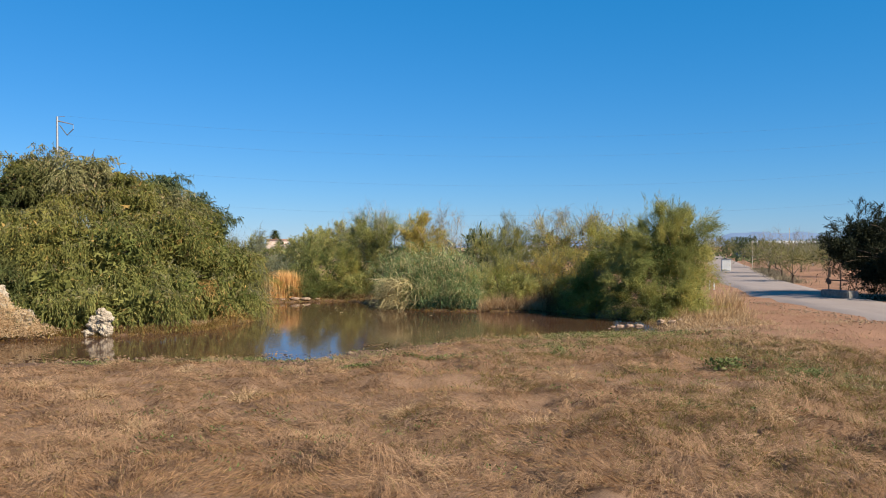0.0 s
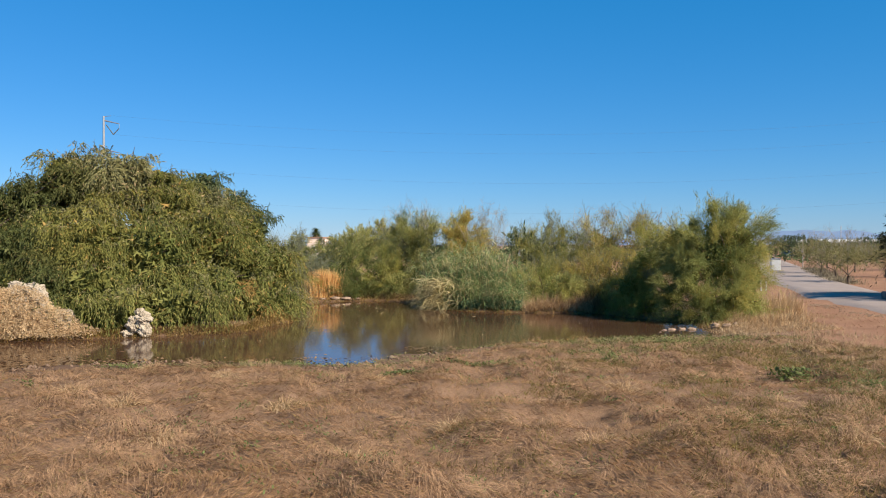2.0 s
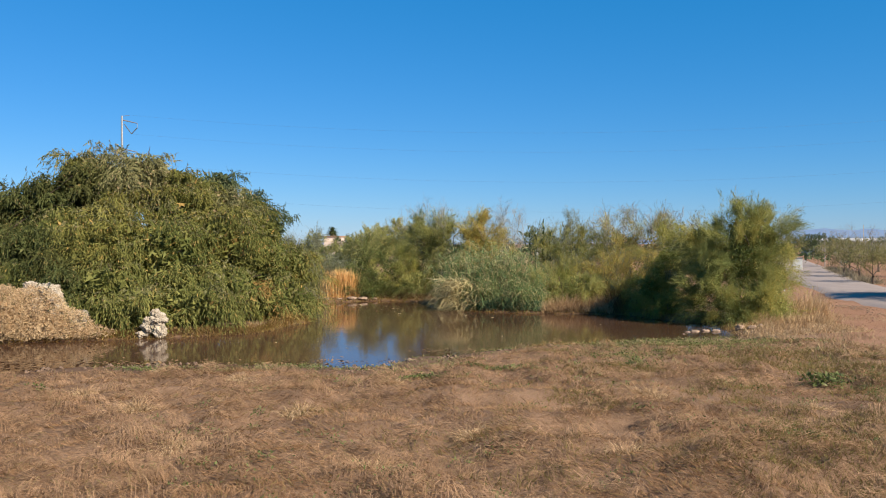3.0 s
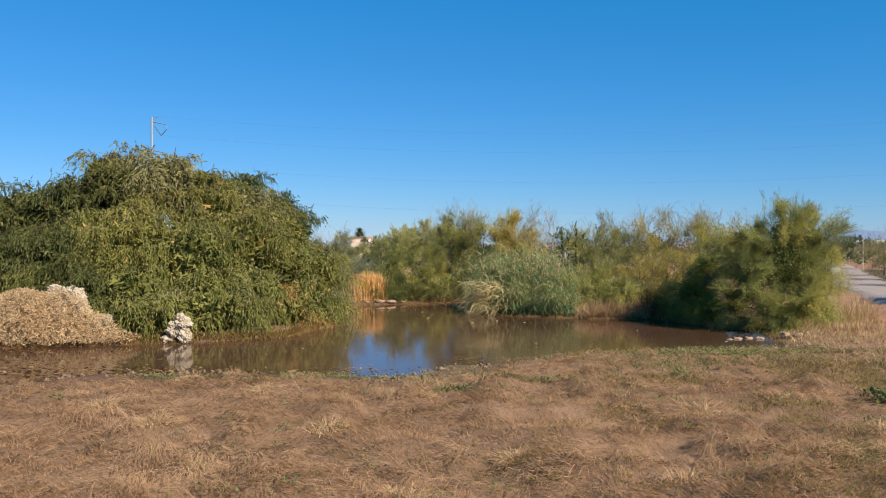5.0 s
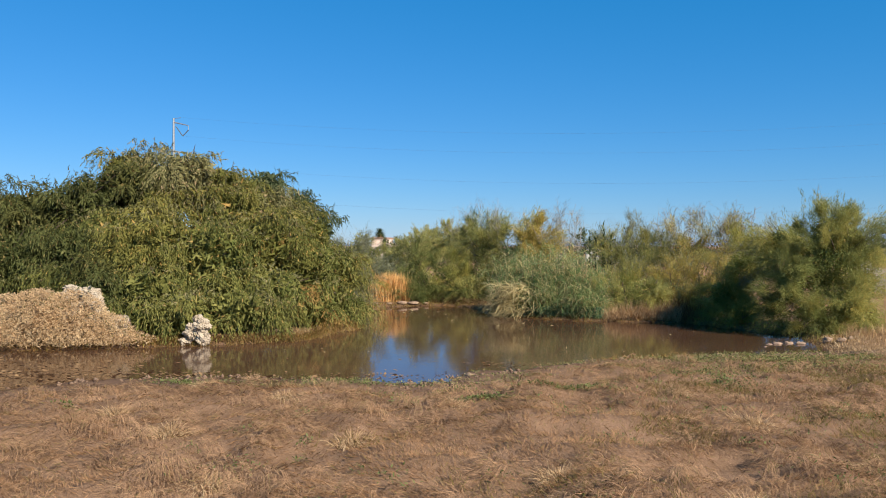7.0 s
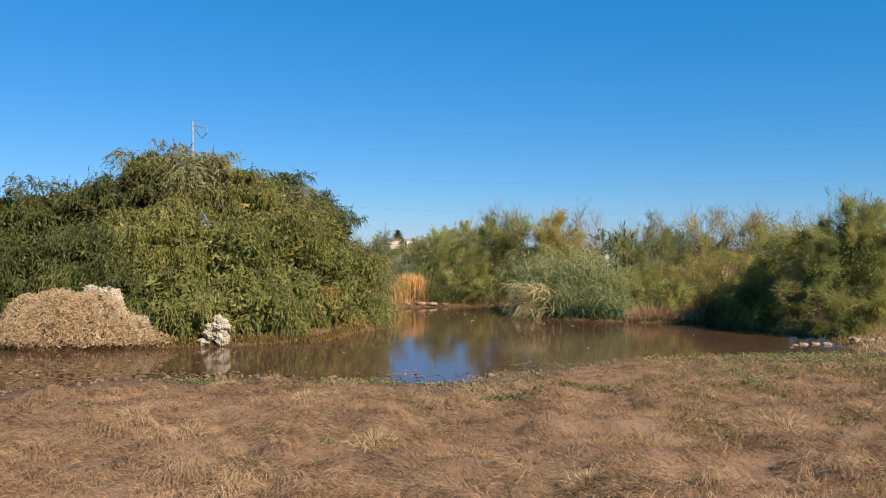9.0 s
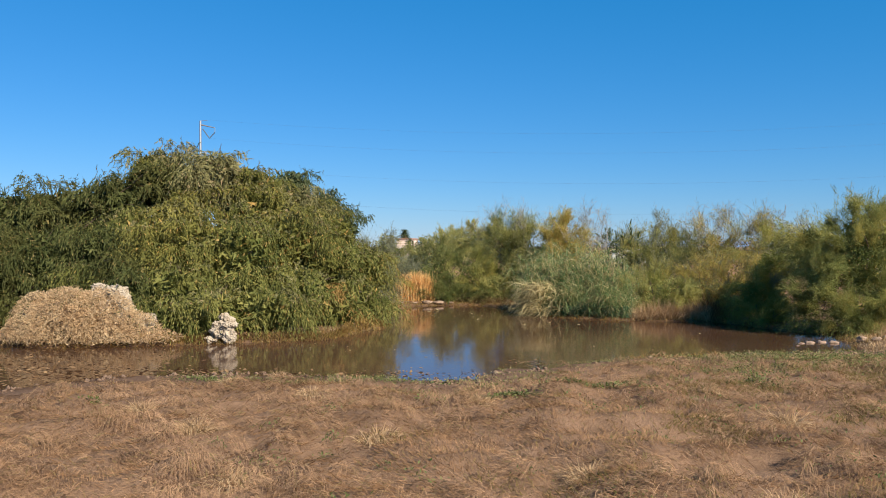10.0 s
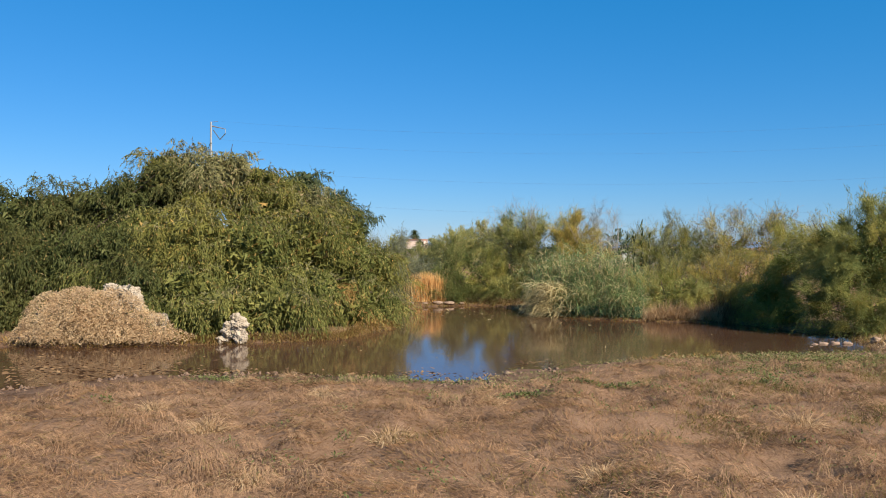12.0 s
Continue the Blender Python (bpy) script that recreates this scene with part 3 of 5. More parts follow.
def feathery_shrub(name, label, lobes, base, mat, seed, density=28.0, count=26, shoot=0.95, leaf=0.13, width=0.016, wisps=0, wisp_len=1.0,
                   category="shrub", radius=0.09, up=0.8, wisp_mat=None, droop=0.25, fill=3.2, skirt=1.0, gaps=0.36, alt=None):
    """A feathery shrub: fine shoots that rise and arch outwards, with thin wisps over the top."""
    rng = np.random.default_rng(seed)
    root = empty(name, base[0], base[1], float(ground_z(*base)))
    shift = Matrix.Translation(-root.matrix_basis.translation)
    inv = np.array(root.matrix_basis.translation)
    c, u = crown_points(lobes, 1.9, rng, -0.85, 0.3)
    hollow = vnoise(c[:, 0] * 1.3 + c[:, 1] * 0.6, c[:, 2] * 1.3 + c[:, 1] * 0.5, seed)
    c, u = c[hollow > gaps * 0.6], u[hollow > gaps * 0.6]
    c = c + u * np.clip(rng.normal(0, 0.2, (len(c), 1)), -0.45, 0.35)
    axis = unit(u * 0.8 + [0, 0, up] * (0.35 + np.maximum(u[:, 2:], 0)) + rng.normal(size=u.shape) * 0.3)
    per = max(4, int(density * 0.55))
    k = np.repeat(np.arange(len(c)), per)
    size = rng.uniform(0.6, 1.35, len(c))[k]
    p, u = c[k] + rng.normal(size=(len(k), 3)) * 0.15 * size[:, None], u[k]
    d = unit(axis[k] + (p - c[k]) * 0.9 + rng.normal(size=p.shape) * 0.2)
    length = shoot * size * rng.uniform(0.5, 1.3, len(k))
    v, f = [], []
    odd_one = (rng.uniform(0, 1, len(c)) < 0.3)[k]
    bend = droop * rng.uniform(0.3, 2.0, len(k))
    for pick in (~odd_one, odd_one):
        a, b = as_triangles(*sprays((p - d * length[:, None] * 0.45)[pick], d[pick], length[pick], bend[pick], count * 2, leaf * 1.05, width * 0.72, 0.38, rng, needles, 0.045))
        a[:, 2] = np.maximum(a[:, 2], 0.03)
        v.append(a), f.append(b)
    if alt:
        tagged(part("plume_mass", (v[1] - inv, f[1]), alt, root, "feathery plumes of another tint"), kind="stuff")
        v, f = v[0], f[0]
    else:
        v, f = joined((v[0], f[0]), (v[1], f[1]))
    v, f = joined((v, f), inner([(*l[:3], l[3] * 0.78, l[4] * 0.78, l[5] * 0.82) for l in lobes], fill * density * 1.3, max(0.13, leaf), rng))
    low = [l for l in lobes if l[2] - l[5] < 0.7]
    if low and skirt:
        per = int(density * 5 * skirt)
        o = np.concatenate([np.array([l[0], l[1], 0]) + np.stack([l[3] * q * np.cos(a), l[4] * q * np.sin(a), rng.uniform(0.04, 0.7, per)], 1)
                            for l in low for q, a in [(np.sqrt(rng.uniform(0, 1, per)), rng.uniform(0, 6.283, per))]])
        o[:, 2] += np.maximum(ground_z(o[:, 0], o[:, 1]), 0)
        way = unit(rng.normal(size=o.shape) * [1, 1, 0.4] + [0, 0, 0.3])
        v, f = joined((v, f), sprays(o, way, shoot * rng.uniform(0.4, 0.9, len(o)), np.full(len(o), 0.4), max(16, count), leaf * 0.7, width * 1.1, 0.7, rng, needles, 0.08))
    v[:, 2] = np.maximum(v[:, 2], 0.03)
    tagged(part("crown", (v - inv, f), mat, root), kind="stuff")
    if wisps:
        tops = p[u[:, 2] > 0.4]
        wisps *= 2
        o = tops[rng.integers(0, len(tops), wisps)] + rng.normal(size=(wisps, 3)) * 0.12
        d = unit(rng.normal(size=(wisps, 3)) * [0.55, 0.55, 0.2] + [0, 0, 1])
        length = wisp_len * rng.uniform(0.3, 1.15, wisps)
        v, f = joined(as_triangles(*ribbons(o, d, length, np.full(wisps, 0.009), np.full(wisps, 0.15), rng, 3, 0.8)),
                      sprays(o, d, length, np.full(wisps, 0.15), 10, 0.17, 0.009, 0.6, rng, needles))
        tagged(part("twig_top", (v - inv, f), wisp_mat or mat, root, "thin upright half-bare twigs"), kind="stuff")
    for ob in woody_parts(root, lobes, rng, base, radius):
        ob.data.transform(shift)
    return tagged(root, label, category)


def bare_shrub(name, label, x, y, height, spread, seed, stems=9, twigs=16, mat=TWIG, category="bare shrub", leaf_mat=None):
    """A leafless shrub of forking grey twigs."""
    rng = np.random.default_rng(seed)
    z = float(ground_z(x, y))
    root = empty(name, x, y, z)
    for _ in range(stems):
        tip = np.array([rng.normal() * spread * 0.5, rng.normal() * spread * 0.5, height * rng.uniform(0.75, 1.0)])
        pieces = [limb((rng.normal() * 0.1, rng.normal() * 0.1, -0.05), tip, 0.028, 0.006, rng, 0.12, 7, 4)]
        for _ in range(twigs):
            s = rng.uniform(0.45, 0.95)
            a = tip * s
            b = a + unit(rng.normal(size=3) * [0.7, 0.7, 0.3] + [0, 0, 0.9]) * height * rng.uniform(0.08, 0.22)
            pieces.append(limb(a, b, 0.009, 0.004, rng, 0.2, 4, 3))
            for _ in range(3):
                c = a + (b - a) * rng.uniform(0.4, 0.9)
                pieces.append(limb(c, c + unit(rng.normal(size=3) + [0, 0, 0.7]) * height * 0.07, 0.006, 0.003, rng, 0.2, 3, 3))
        part("stem", joined(*pieces), mat, root)
    return tagged(root, label, category)


# the great weeping willow on the bank, and those round it
weeping_tree("large weeping willow with olive-green hanging shoots on the bank",
             [(-16.4, 32.9, 5.42, 1.22, 1.30, 1.50), (-15.2, 32.0, 4.5, 1.2, 1.0, 1.1), (-17.2, 31.9, 4.3, 1.0, 0.9, 1.0), (-13.9, 32.3, 5.28, 1.25, 1.25, 1.55), (-12.7, 32.6, 3.92, 1.65, 1.40, 1.65), (-17.1, 31.3, 3.38, 1.42, 1.20, 1.77), (-14.2, 29.8, 2.86, 1.85, 1.57, 1.71),
              (-12.2, 30.1, 2.28, 1.85, 1.57, 1.85), (-10.7, 31.4, 2.56, 1.71, 1.45, 1.85), (-9.5, 33.2, 2.01, 1.23, 1.04, 1.52), (-11.2, 34.9, 3.64, 1.31, 1.11, 1.17), (-10.4, 28.8, 0.93, 1.56, 1.33, 0.88),
              (-12.4, 28.8, 1.01, 1.02, 0.87, 0.84), (-13.5, 27.6, 0.8, 0.9, 0.7, 0.75), (-12.4, 27.35, 0.6, 0.85, 0.6, 0.6), (-16.3, 28.2, 1.3, 1.2, 0.8, 1.2), (-14.5, 29.2, 1.05, 0.92, 0.78, 0.86), (-9.0, 31.4, 0.77, 1.10, 0.93, 0.84), (-14.7, 31.2, 4.29, 0.92, 0.78, 0.92), (-9.6, 29.7, 1.35, 1.04, 0.88, 0.94),
              (-8.9, 34.8, 1.86, 0.98, 0.83, 1.38), (-8.5, 33.5, 0.62, 0.85, 0.72, 0.85), (-17.9, 32.1, 3.75, 0.95, 0.88, 1.05), (-14.7, 28.9, 2.52, 1.03, 0.87, 0.89), (-13.2, 27.8, 1.58, 1.05, 0.89, 0.80), (-16.1, 29.8, 3.32, 1.02, 0.87, 0.98), (-11.9, 27.4, 0.94, 0.94, 0.79, 0.75), (-10.0, 34.5, 3.38, 0.99, 0.84, 0.85), (-15.2, 33.1, 5.05, 1.30, 1.16, 0.98), (-12.6, 33.4, 4.95, 1.14, 0.97, 0.91), (-11.7, 34.4, 4.49, 1.04, 0.88, 0.89), (-10.8, 34.9, 3.84, 0.91, 0.77, 0.91), (-13.9, 32.6, 5.75, 0.75, 0.70, 0.62), (-13.1, 32.9, 5.37, 0.95, 0.80, 0.68), (-14.5, 32.9, 5.72, 0.70, 0.68, 0.58), (-16.5, 32.3, 5.85, 0.75, 0.74, 0.60)],
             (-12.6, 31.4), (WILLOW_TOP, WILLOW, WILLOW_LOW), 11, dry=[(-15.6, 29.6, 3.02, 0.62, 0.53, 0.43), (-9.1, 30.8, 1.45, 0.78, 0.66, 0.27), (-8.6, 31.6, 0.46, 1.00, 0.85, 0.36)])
# left willow: the big willow's shade over it is put into its leaf colours
weeping_tree("weeping willow on the bank, hanging green shoots coloured darker for shade",
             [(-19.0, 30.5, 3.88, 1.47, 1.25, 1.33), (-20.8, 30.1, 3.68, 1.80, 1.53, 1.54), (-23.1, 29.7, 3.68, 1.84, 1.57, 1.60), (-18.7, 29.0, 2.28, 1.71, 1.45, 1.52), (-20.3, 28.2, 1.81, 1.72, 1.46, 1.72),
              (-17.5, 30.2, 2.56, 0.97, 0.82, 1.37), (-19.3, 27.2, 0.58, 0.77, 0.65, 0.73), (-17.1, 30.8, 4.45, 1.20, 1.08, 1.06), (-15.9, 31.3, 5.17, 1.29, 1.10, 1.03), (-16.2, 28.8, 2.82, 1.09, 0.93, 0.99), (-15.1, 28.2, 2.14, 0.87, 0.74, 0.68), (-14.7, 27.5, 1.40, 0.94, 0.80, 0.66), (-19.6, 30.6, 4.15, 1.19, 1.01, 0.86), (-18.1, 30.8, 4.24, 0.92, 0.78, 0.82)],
             (-20.1, 29.3), (WILLOW_SHADED, WILLOW_SHADED_GREEN), 12, radius=0.18, sprig=0.6, sprigs=14)
weeping_tree("dark blue-green tree rising behind the willow",
             [(-13.1, 37.6, 5.0, 1.11, 0.94, 1.1), (-11.7, 38.6, 4.5, 1.0, 0.82, 1.0), (-12.3, 37.7, 3.83, 1.3, 1.04, 1.3), (-12.9, 37.4, 5.45, 1.1, 0.96, 0.97), (-11.8, 38.0, 4.5, 1.0, 0.79, 0.95), (-10.9, 38.4, 3.6, 0.95, 0.8, 1.0)], (-12.3, 38.2), (DARK_LEAF,), 13, frond=0.4, count=9, leaf=0.13, category="tree", radius=0.14)

feathery_shrub("salt_cedar", "grey-green feathery salt cedar beside the willow", [(-10.5, 41.9, 2.15, 1.15, 0.93, 1.7), (-11.2, 40.9, 2.2, 1.18, 1.00, 1.65), (-9.7, 42.6, 1.7, 0.7, 0.7, 1.3)], (-10.9, 41.6), CEDAR_GREY, 21, alt=CEDAR_GREEN, wisps=60, wisp_len=0.9)
feathery_shrub("salt_cedar", "grey-green feathery salt cedar on the far plain", [(-15.6, 74.8, 1.24, 1.43, 1.22, 0.72), (-17.6, 75.8, 1.75, 1.35, 1.15, 1.24), (-16.4, 73.8, 1.07, 1.52, 1.29, 0.61)], (-16.5, 75.0), CEDAR_GREY, 22, density=14, leaf=0.2, width=0.03)
feathery_shrub("salt_cedar", "olive feathery salt cedar on the far plain", [(-14.3, 77.8, 1.81, 1.38, 1.18, 1.06), (-12.6, 79.9, 2.76, 1.64, 1.39, 1.75), (-10.2, 77.9, 3.18, 1.92, 1.63, 2.02), (-8.0, 75.9, 2.75, 1.87, 1.59, 2.07)], (-11.4, 78.1), CEDAR_OLIVE, 32, density=14, leaf=0.2, width=0.03, wisps=80)
feathery_shrub("salt_cedar", "low dark olive salt cedar at the water's edge", [(-7.9, 45.9, 1.61, 1.13, 0.96, 1.38), (-6.2, 45.9, 1.33, 1.32, 1.12, 1.44), (-7.0, 45.3, 0.64, 1.55, 1.32, 0.74), (-5.4, 45.3, 0.79, 1.08, 0.92, 0.87)], (-6.6, 45.8), CEDAR_DEEP, 23, alt=CEDAR_GREEN)
feathery_shrub("salt_cedar", "tall olive feathery salt cedar with thin top", [(-3.9, 46.9, 2.31, 1.92, 1.64, 2.41), (-2.1, 46.5, 2.15, 1.75, 1.48, 2.16), (-4.1, 46.9, 3.3, 1.6, 1.3, 1.05), (-4.6, 44.9, 0.95, 1.54, 1.31, 0.98), (-2.5, 44.9, 0.95, 1.38, 1.17, 1.23)], (-3.4, 46.2), CEDAR_OLIVE, 24, alt=CEDAR_DEEP, wisps=260, wisp_len=1.0)
feathery_shrub("salt_cedar", "golden-brown upright salt cedar plume", [(-1.5, 45.4, 3.25, 0.87, 0.74, 1.61), (-1.1, 45.0, 2.48, 1.07, 0.91, 1.38)], (-1.3, 45.4), CEDAR_GOLD, 25, up=1.4)
feathery_shrub("salt_cedar", "olive feathery salt cedar behind the orange grass", [(-13.0, 54.5, 1.5, 1.6, 1.2, 1.6), (-11.6, 54.2, 1.5, 1.4, 1.2, 1.5), (-10.4, 55.0, 1.6, 1.5, 1.2, 1.75), (-8.7, 53.5, 2.0, 1.5, 1.2, 1.9)], (-10.5, 54.6), CEDAR_OLIVE, 33, density=18, leaf=0.16, width=0.022, alt=CEDAR_DEEP)
feathery_shrub("salt_cedar", "blue-grey feathery salt cedar behind the orange grass", [(-10.3, 47.0, 1.0, 0.95, 0.8, 1.15), (-9.4, 47.2, 0.9, 0.8, 0.7, 1.05)], (-9.9, 47.1), CEDAR_GREY, 34, alt=DARK_LEAF)
bare_shrub("bare_shrub", "half-bare grey twigs rising behind olive salt cedar", -4.5, 47.4, 5.1, 2.2, 126, 12, 20)
bare_shrub("bare_shrub", "half-bare pale twigs rising behind golden salt cedar", 5.4, 43.0, 4.6, 1.7, 127, 10, 18)
bare_shrub("bare_shrub", "half-bare pale twigs rising behind green salt cedar", 7.4, 41.2, 4.7, 1.3, 128, 9, 18)
feathery_shrub("salt_cedar", "grey-green feathery salt cedar with upright sprigs", [(3.1, 44.5, 3.62, 0.50, 0.45, 0.62), (3.4, 44.5, 2.9, 0.7, 0.56, 0.9), (2.9, 44.5, 1.9, 0.6, 0.5, 1.2)], (3.1, 44.5), CEDAR_GREY, 129, up=1.6, wisps=30, wisp_len=0.6)
bare_shrub("bare_shrub", "leafless greyish pink shrub of fine twigs", -0.1, 46.6, 4.8, 1.5, 26, 12, 20)
feathery_shrub("salt_cedar", "low fuzzy olive salt cedar with dry yellow base at the water", [(3.0, 37.8, 1.06, 1.08, 0.92, 1.08), (2.1, 38.0, 0.84, 0.73, 0.62, 0.88), (3.9, 37.6, 0.68, 0.62, 0.52, 0.77)], (3.0, 38.0), CEDAR_OLIVE, 27, alt=CEDAR_GREEN, up=1.3, shoot=0.6)
feathery_shrub("salt_cedar", "yellowish feathery salt cedar with bare twig tops", [(3.5, 42.5, 2.05, 1.45, 1.23, 1.80), (2.3, 43.0, 2.04, 1.17, 1.00, 1.47), (2.8, 41.0, 1.10, 1.26, 1.07, 1.26), (1.6, 43.5, 1.59, 0.89, 0.76, 1.19)], (2.9, 43.0), CEDAR_OLIVE, 28, alt=CEDAR_SUN, wisps=160, wisp_len=1.0, wisp_mat=CEDAR_GREY)
feathery_shrub("salt_cedar", "golden feathery salt cedar with rusty stems", [(5.4, 41.5, 2.34, 1.56, 1.32, 1.81), (6.9, 41.0, 2.35, 1.34, 1.14, 1.73), (4.7, 39.2, 1.17, 1.07, 0.91, 1.12), (5.8, 38.8, 1.18, 1.19, 1.01, 1.19), (5.0, 37.6, 0.67, 0.92, 0.79, 0.77)], (5.6, 39.8), CEDAR_GOLD, 29, alt=CEDAR_OLIVE, wisps=200, wisp_len=1.2, wisp_mat=CEDAR_GREY)
feathery_shrub("salt_cedar", "dark green feathery salt cedar leaning over the water", [(6.6, 36.2, 1.79, 1.11, 0.95, 1.61), (5.8, 35.4, 1.09, 0.77, 0.66, 1.01), (7.5, 36.7, 2.52, 1.12, 0.96, 1.50), (6.5, 35.0, 0.63, 1.07, 0.91, 0.76)], (6.6, 36.0), CEDAR_GREEN, 30, alt=CEDAR_GREY, skirt=0.8, fill=9.0)
feathery_shrub("salt_cedar", "large bright green feathery salt cedar by the road end", [(8.8, 33.1, 2.43, 1.62, 1.62, 1.98), (8.85, 33.3, 3.38, 1.0, 1.0, 1.08), (9.6, 33.3, 2.95, 1.05, 1.0, 1.15), (7.4, 32.4, 1.72, 0.88, 0.88, 1.06), (9.1, 31.9, 1.04, 1.04, 1.04, 0.91),
              (10.05, 33.4, 1.68, 0.72, 0.72, 1.25), (7.4, 33.7, 3.05, 0.69, 0.69, 0.87), (7.9, 31.9, 0.83, 0.82, 0.82, 0.65), (6.9, 32.6, 1.00, 0.62, 0.62, 0.71), (9.8, 32.5, 0.67, 0.66, 0.66, 0.62)],
               (8.6, 33.0), CEDAR_BRIGHT, 31, alt=CEDAR_SUN, skirt=0.35, fill=6.0, gaps=0.15, density=38, wisps=60, wisp_len=0.3, radius=0.12)


def reed_bed():
    rng = np.random.default_rng(41)
    c = np.array([-1.0, 39.2, 0.0])
    root = empty("reed_bed", *c)
    n = 620
    x = rng.uniform(-3.1, 1.45, n)
    y = 36.9 - 0.40 * (x - 1.3) + 3.4 * rng.uniform(0, 1, n) ** 1.2
    z = np.maximum(ground_z(x, y), -0.15)
    back = np.clip((y - 36.85 + 0.40 * (x - 1.3)) / 2.2, 0, 1)
    tall = (0.95 + 1.85 * back) * rng.uniform(0.65, 1.1, n) * (1 - 0.3 * np.clip((-2.0 - x) / 1.4, 0, 1)) * (1 - 0.3 * np.clip((x - 0.3) / 1.0, 0, 1))
    o = np.stack([x, y, z], 1)
    d = unit(np.stack([rng.normal(0, 0.2, n) + 0.04 * (x + 0.7), rng.normal(-0.2, 0.2, n), np.ones(n)], 1))
    v, f = ribbons(o, d, tall * rng.uniform(0.7, 1.15, n), np.full(n, 0.055), np.full(n, 0.12), rng, 3, 0.6)
    tagged(part("stalk_mass", (v - c, f), REED_PALE, root, "pale dry reed stalks"), kind="stuff")
    k = 30
    s = rng.uniform(0.05, 1.0, (n, k))
    at = (o[:, None] + d[:, None] * (tall[:, None] * s)[..., None]).reshape(-1, 3)
    way = unit(rng.normal(size=at.shape) * [0.7, 0.6, 0.3] + np.repeat(d, k, 0) * 0.75 + [0, -0.15, 0])
    v, f = ribbons(at, way, rng.uniform(0.35, 0.8, len(at)), rng.uniform(0.017, 0.034, len(at)), rng.uniform(0.15, 1.0, len(at)), rng, 3, 0.85)
    v[:, 2] = np.maximum(v[:, 2], 0.01)
    tagged(part("foliage", (v - c, f), REED, root, "blue-green arching reed leaves"), kind="stuff")
    low = 2600
    x = rng.uniform(-2.2, 1.45, low)
    at = np.stack([x, 36.75 - 0.40 * (x - 1.3) + rng.uniform(0, 0.7, low), rng.uniform(0, 0.5, low)], 1)
    way = unit(rng.normal(size=at.shape) * [0.7, 0.4, 0.3] + [0, -0.3, 0.8])
    v, f = ribbons(at, way, rng.uniform(0.25, 0.55, low), rng.uniform(0.02, 0.04, low), rng.uniform(0.3, 1.0, low), rng, 2, 0.85)
    v[:, 2] = np.maximum(v[:, 2], 0.01)
    tagged(part("low_foliage", (v - c, f), REED_BLUE, root, "dense blue-green leaves at the waterline"), kind="stuff")
    tagged(root, "dense blue-green reed bed with pale dry stalks in the water", "reeds")
    c = np.array([-2.7, 38.2, 0.0])
    bent = empty("reed_bed", *c)
    n = 620
    o = np.stack([rng.normal(-2.15, 0.4, n), rng.normal(38.2, 0.35, n), rng.uniform(0.1, 1.35, n)], 1)
    d = unit(np.stack([rng.normal(-0.65, 0.35, n), rng.normal(-0.45, 0.3, n), rng.uniform(0.2, 0.8, n)], 1))
    v, f = ribbons(o, d, rng.uniform(0.5, 1.2, n), np.full(n, 0.04), rng.uniform(0.5, 1.1, n), rng, 5, 0.8)
    v[:, 2] = np.maximum(v[:, 2], 0.01)
    tagged(part("stalk_mass", (v - c, f), REED_PALE, bent), kind="stuff")
    tagged(bent, "bent-over clump of pale yellow dry reeds", "reeds")
    for x, y, h, seed in ((1.75, 42.5, 4.2, 1), (1.4, 42.5, 3.85, 2), (1.1, 42.5, 3.65, 3), (2.1, 42.5, 3.65, 4)):
        r = np.random.default_rng(seed)
        cane = empty("tall_cane", x, y, float(ground_z(x, y)))
        part("stalk", limb((0, 0, -0.05), (0.1 * r.normal(), 0, h * 0.92), 0.03, 0.012, r, 0.03, 8, 6), DARK_LEAF, cane)
        for _ in range(26):
            zz = np.array([[0, 0, r.uniform(0.45, 1.0) * h * 0.92]])
            part("leaf", ribbons(zz, unit(r.normal(size=(1, 3)) * [0.6, 0.6, 0.2] + [0, 0, 0.8]), r.uniform(0.25, 0.5, 1), r.uniform(0.07, 0.10, 1), r.uniform(0.1, 0.5, 1), r, 3, 0.9), PALM_LEAF, cane)
        tagged(cane, "tall dark giant cane rising above the reeds", "cane", "tall canes")


reed_bed()


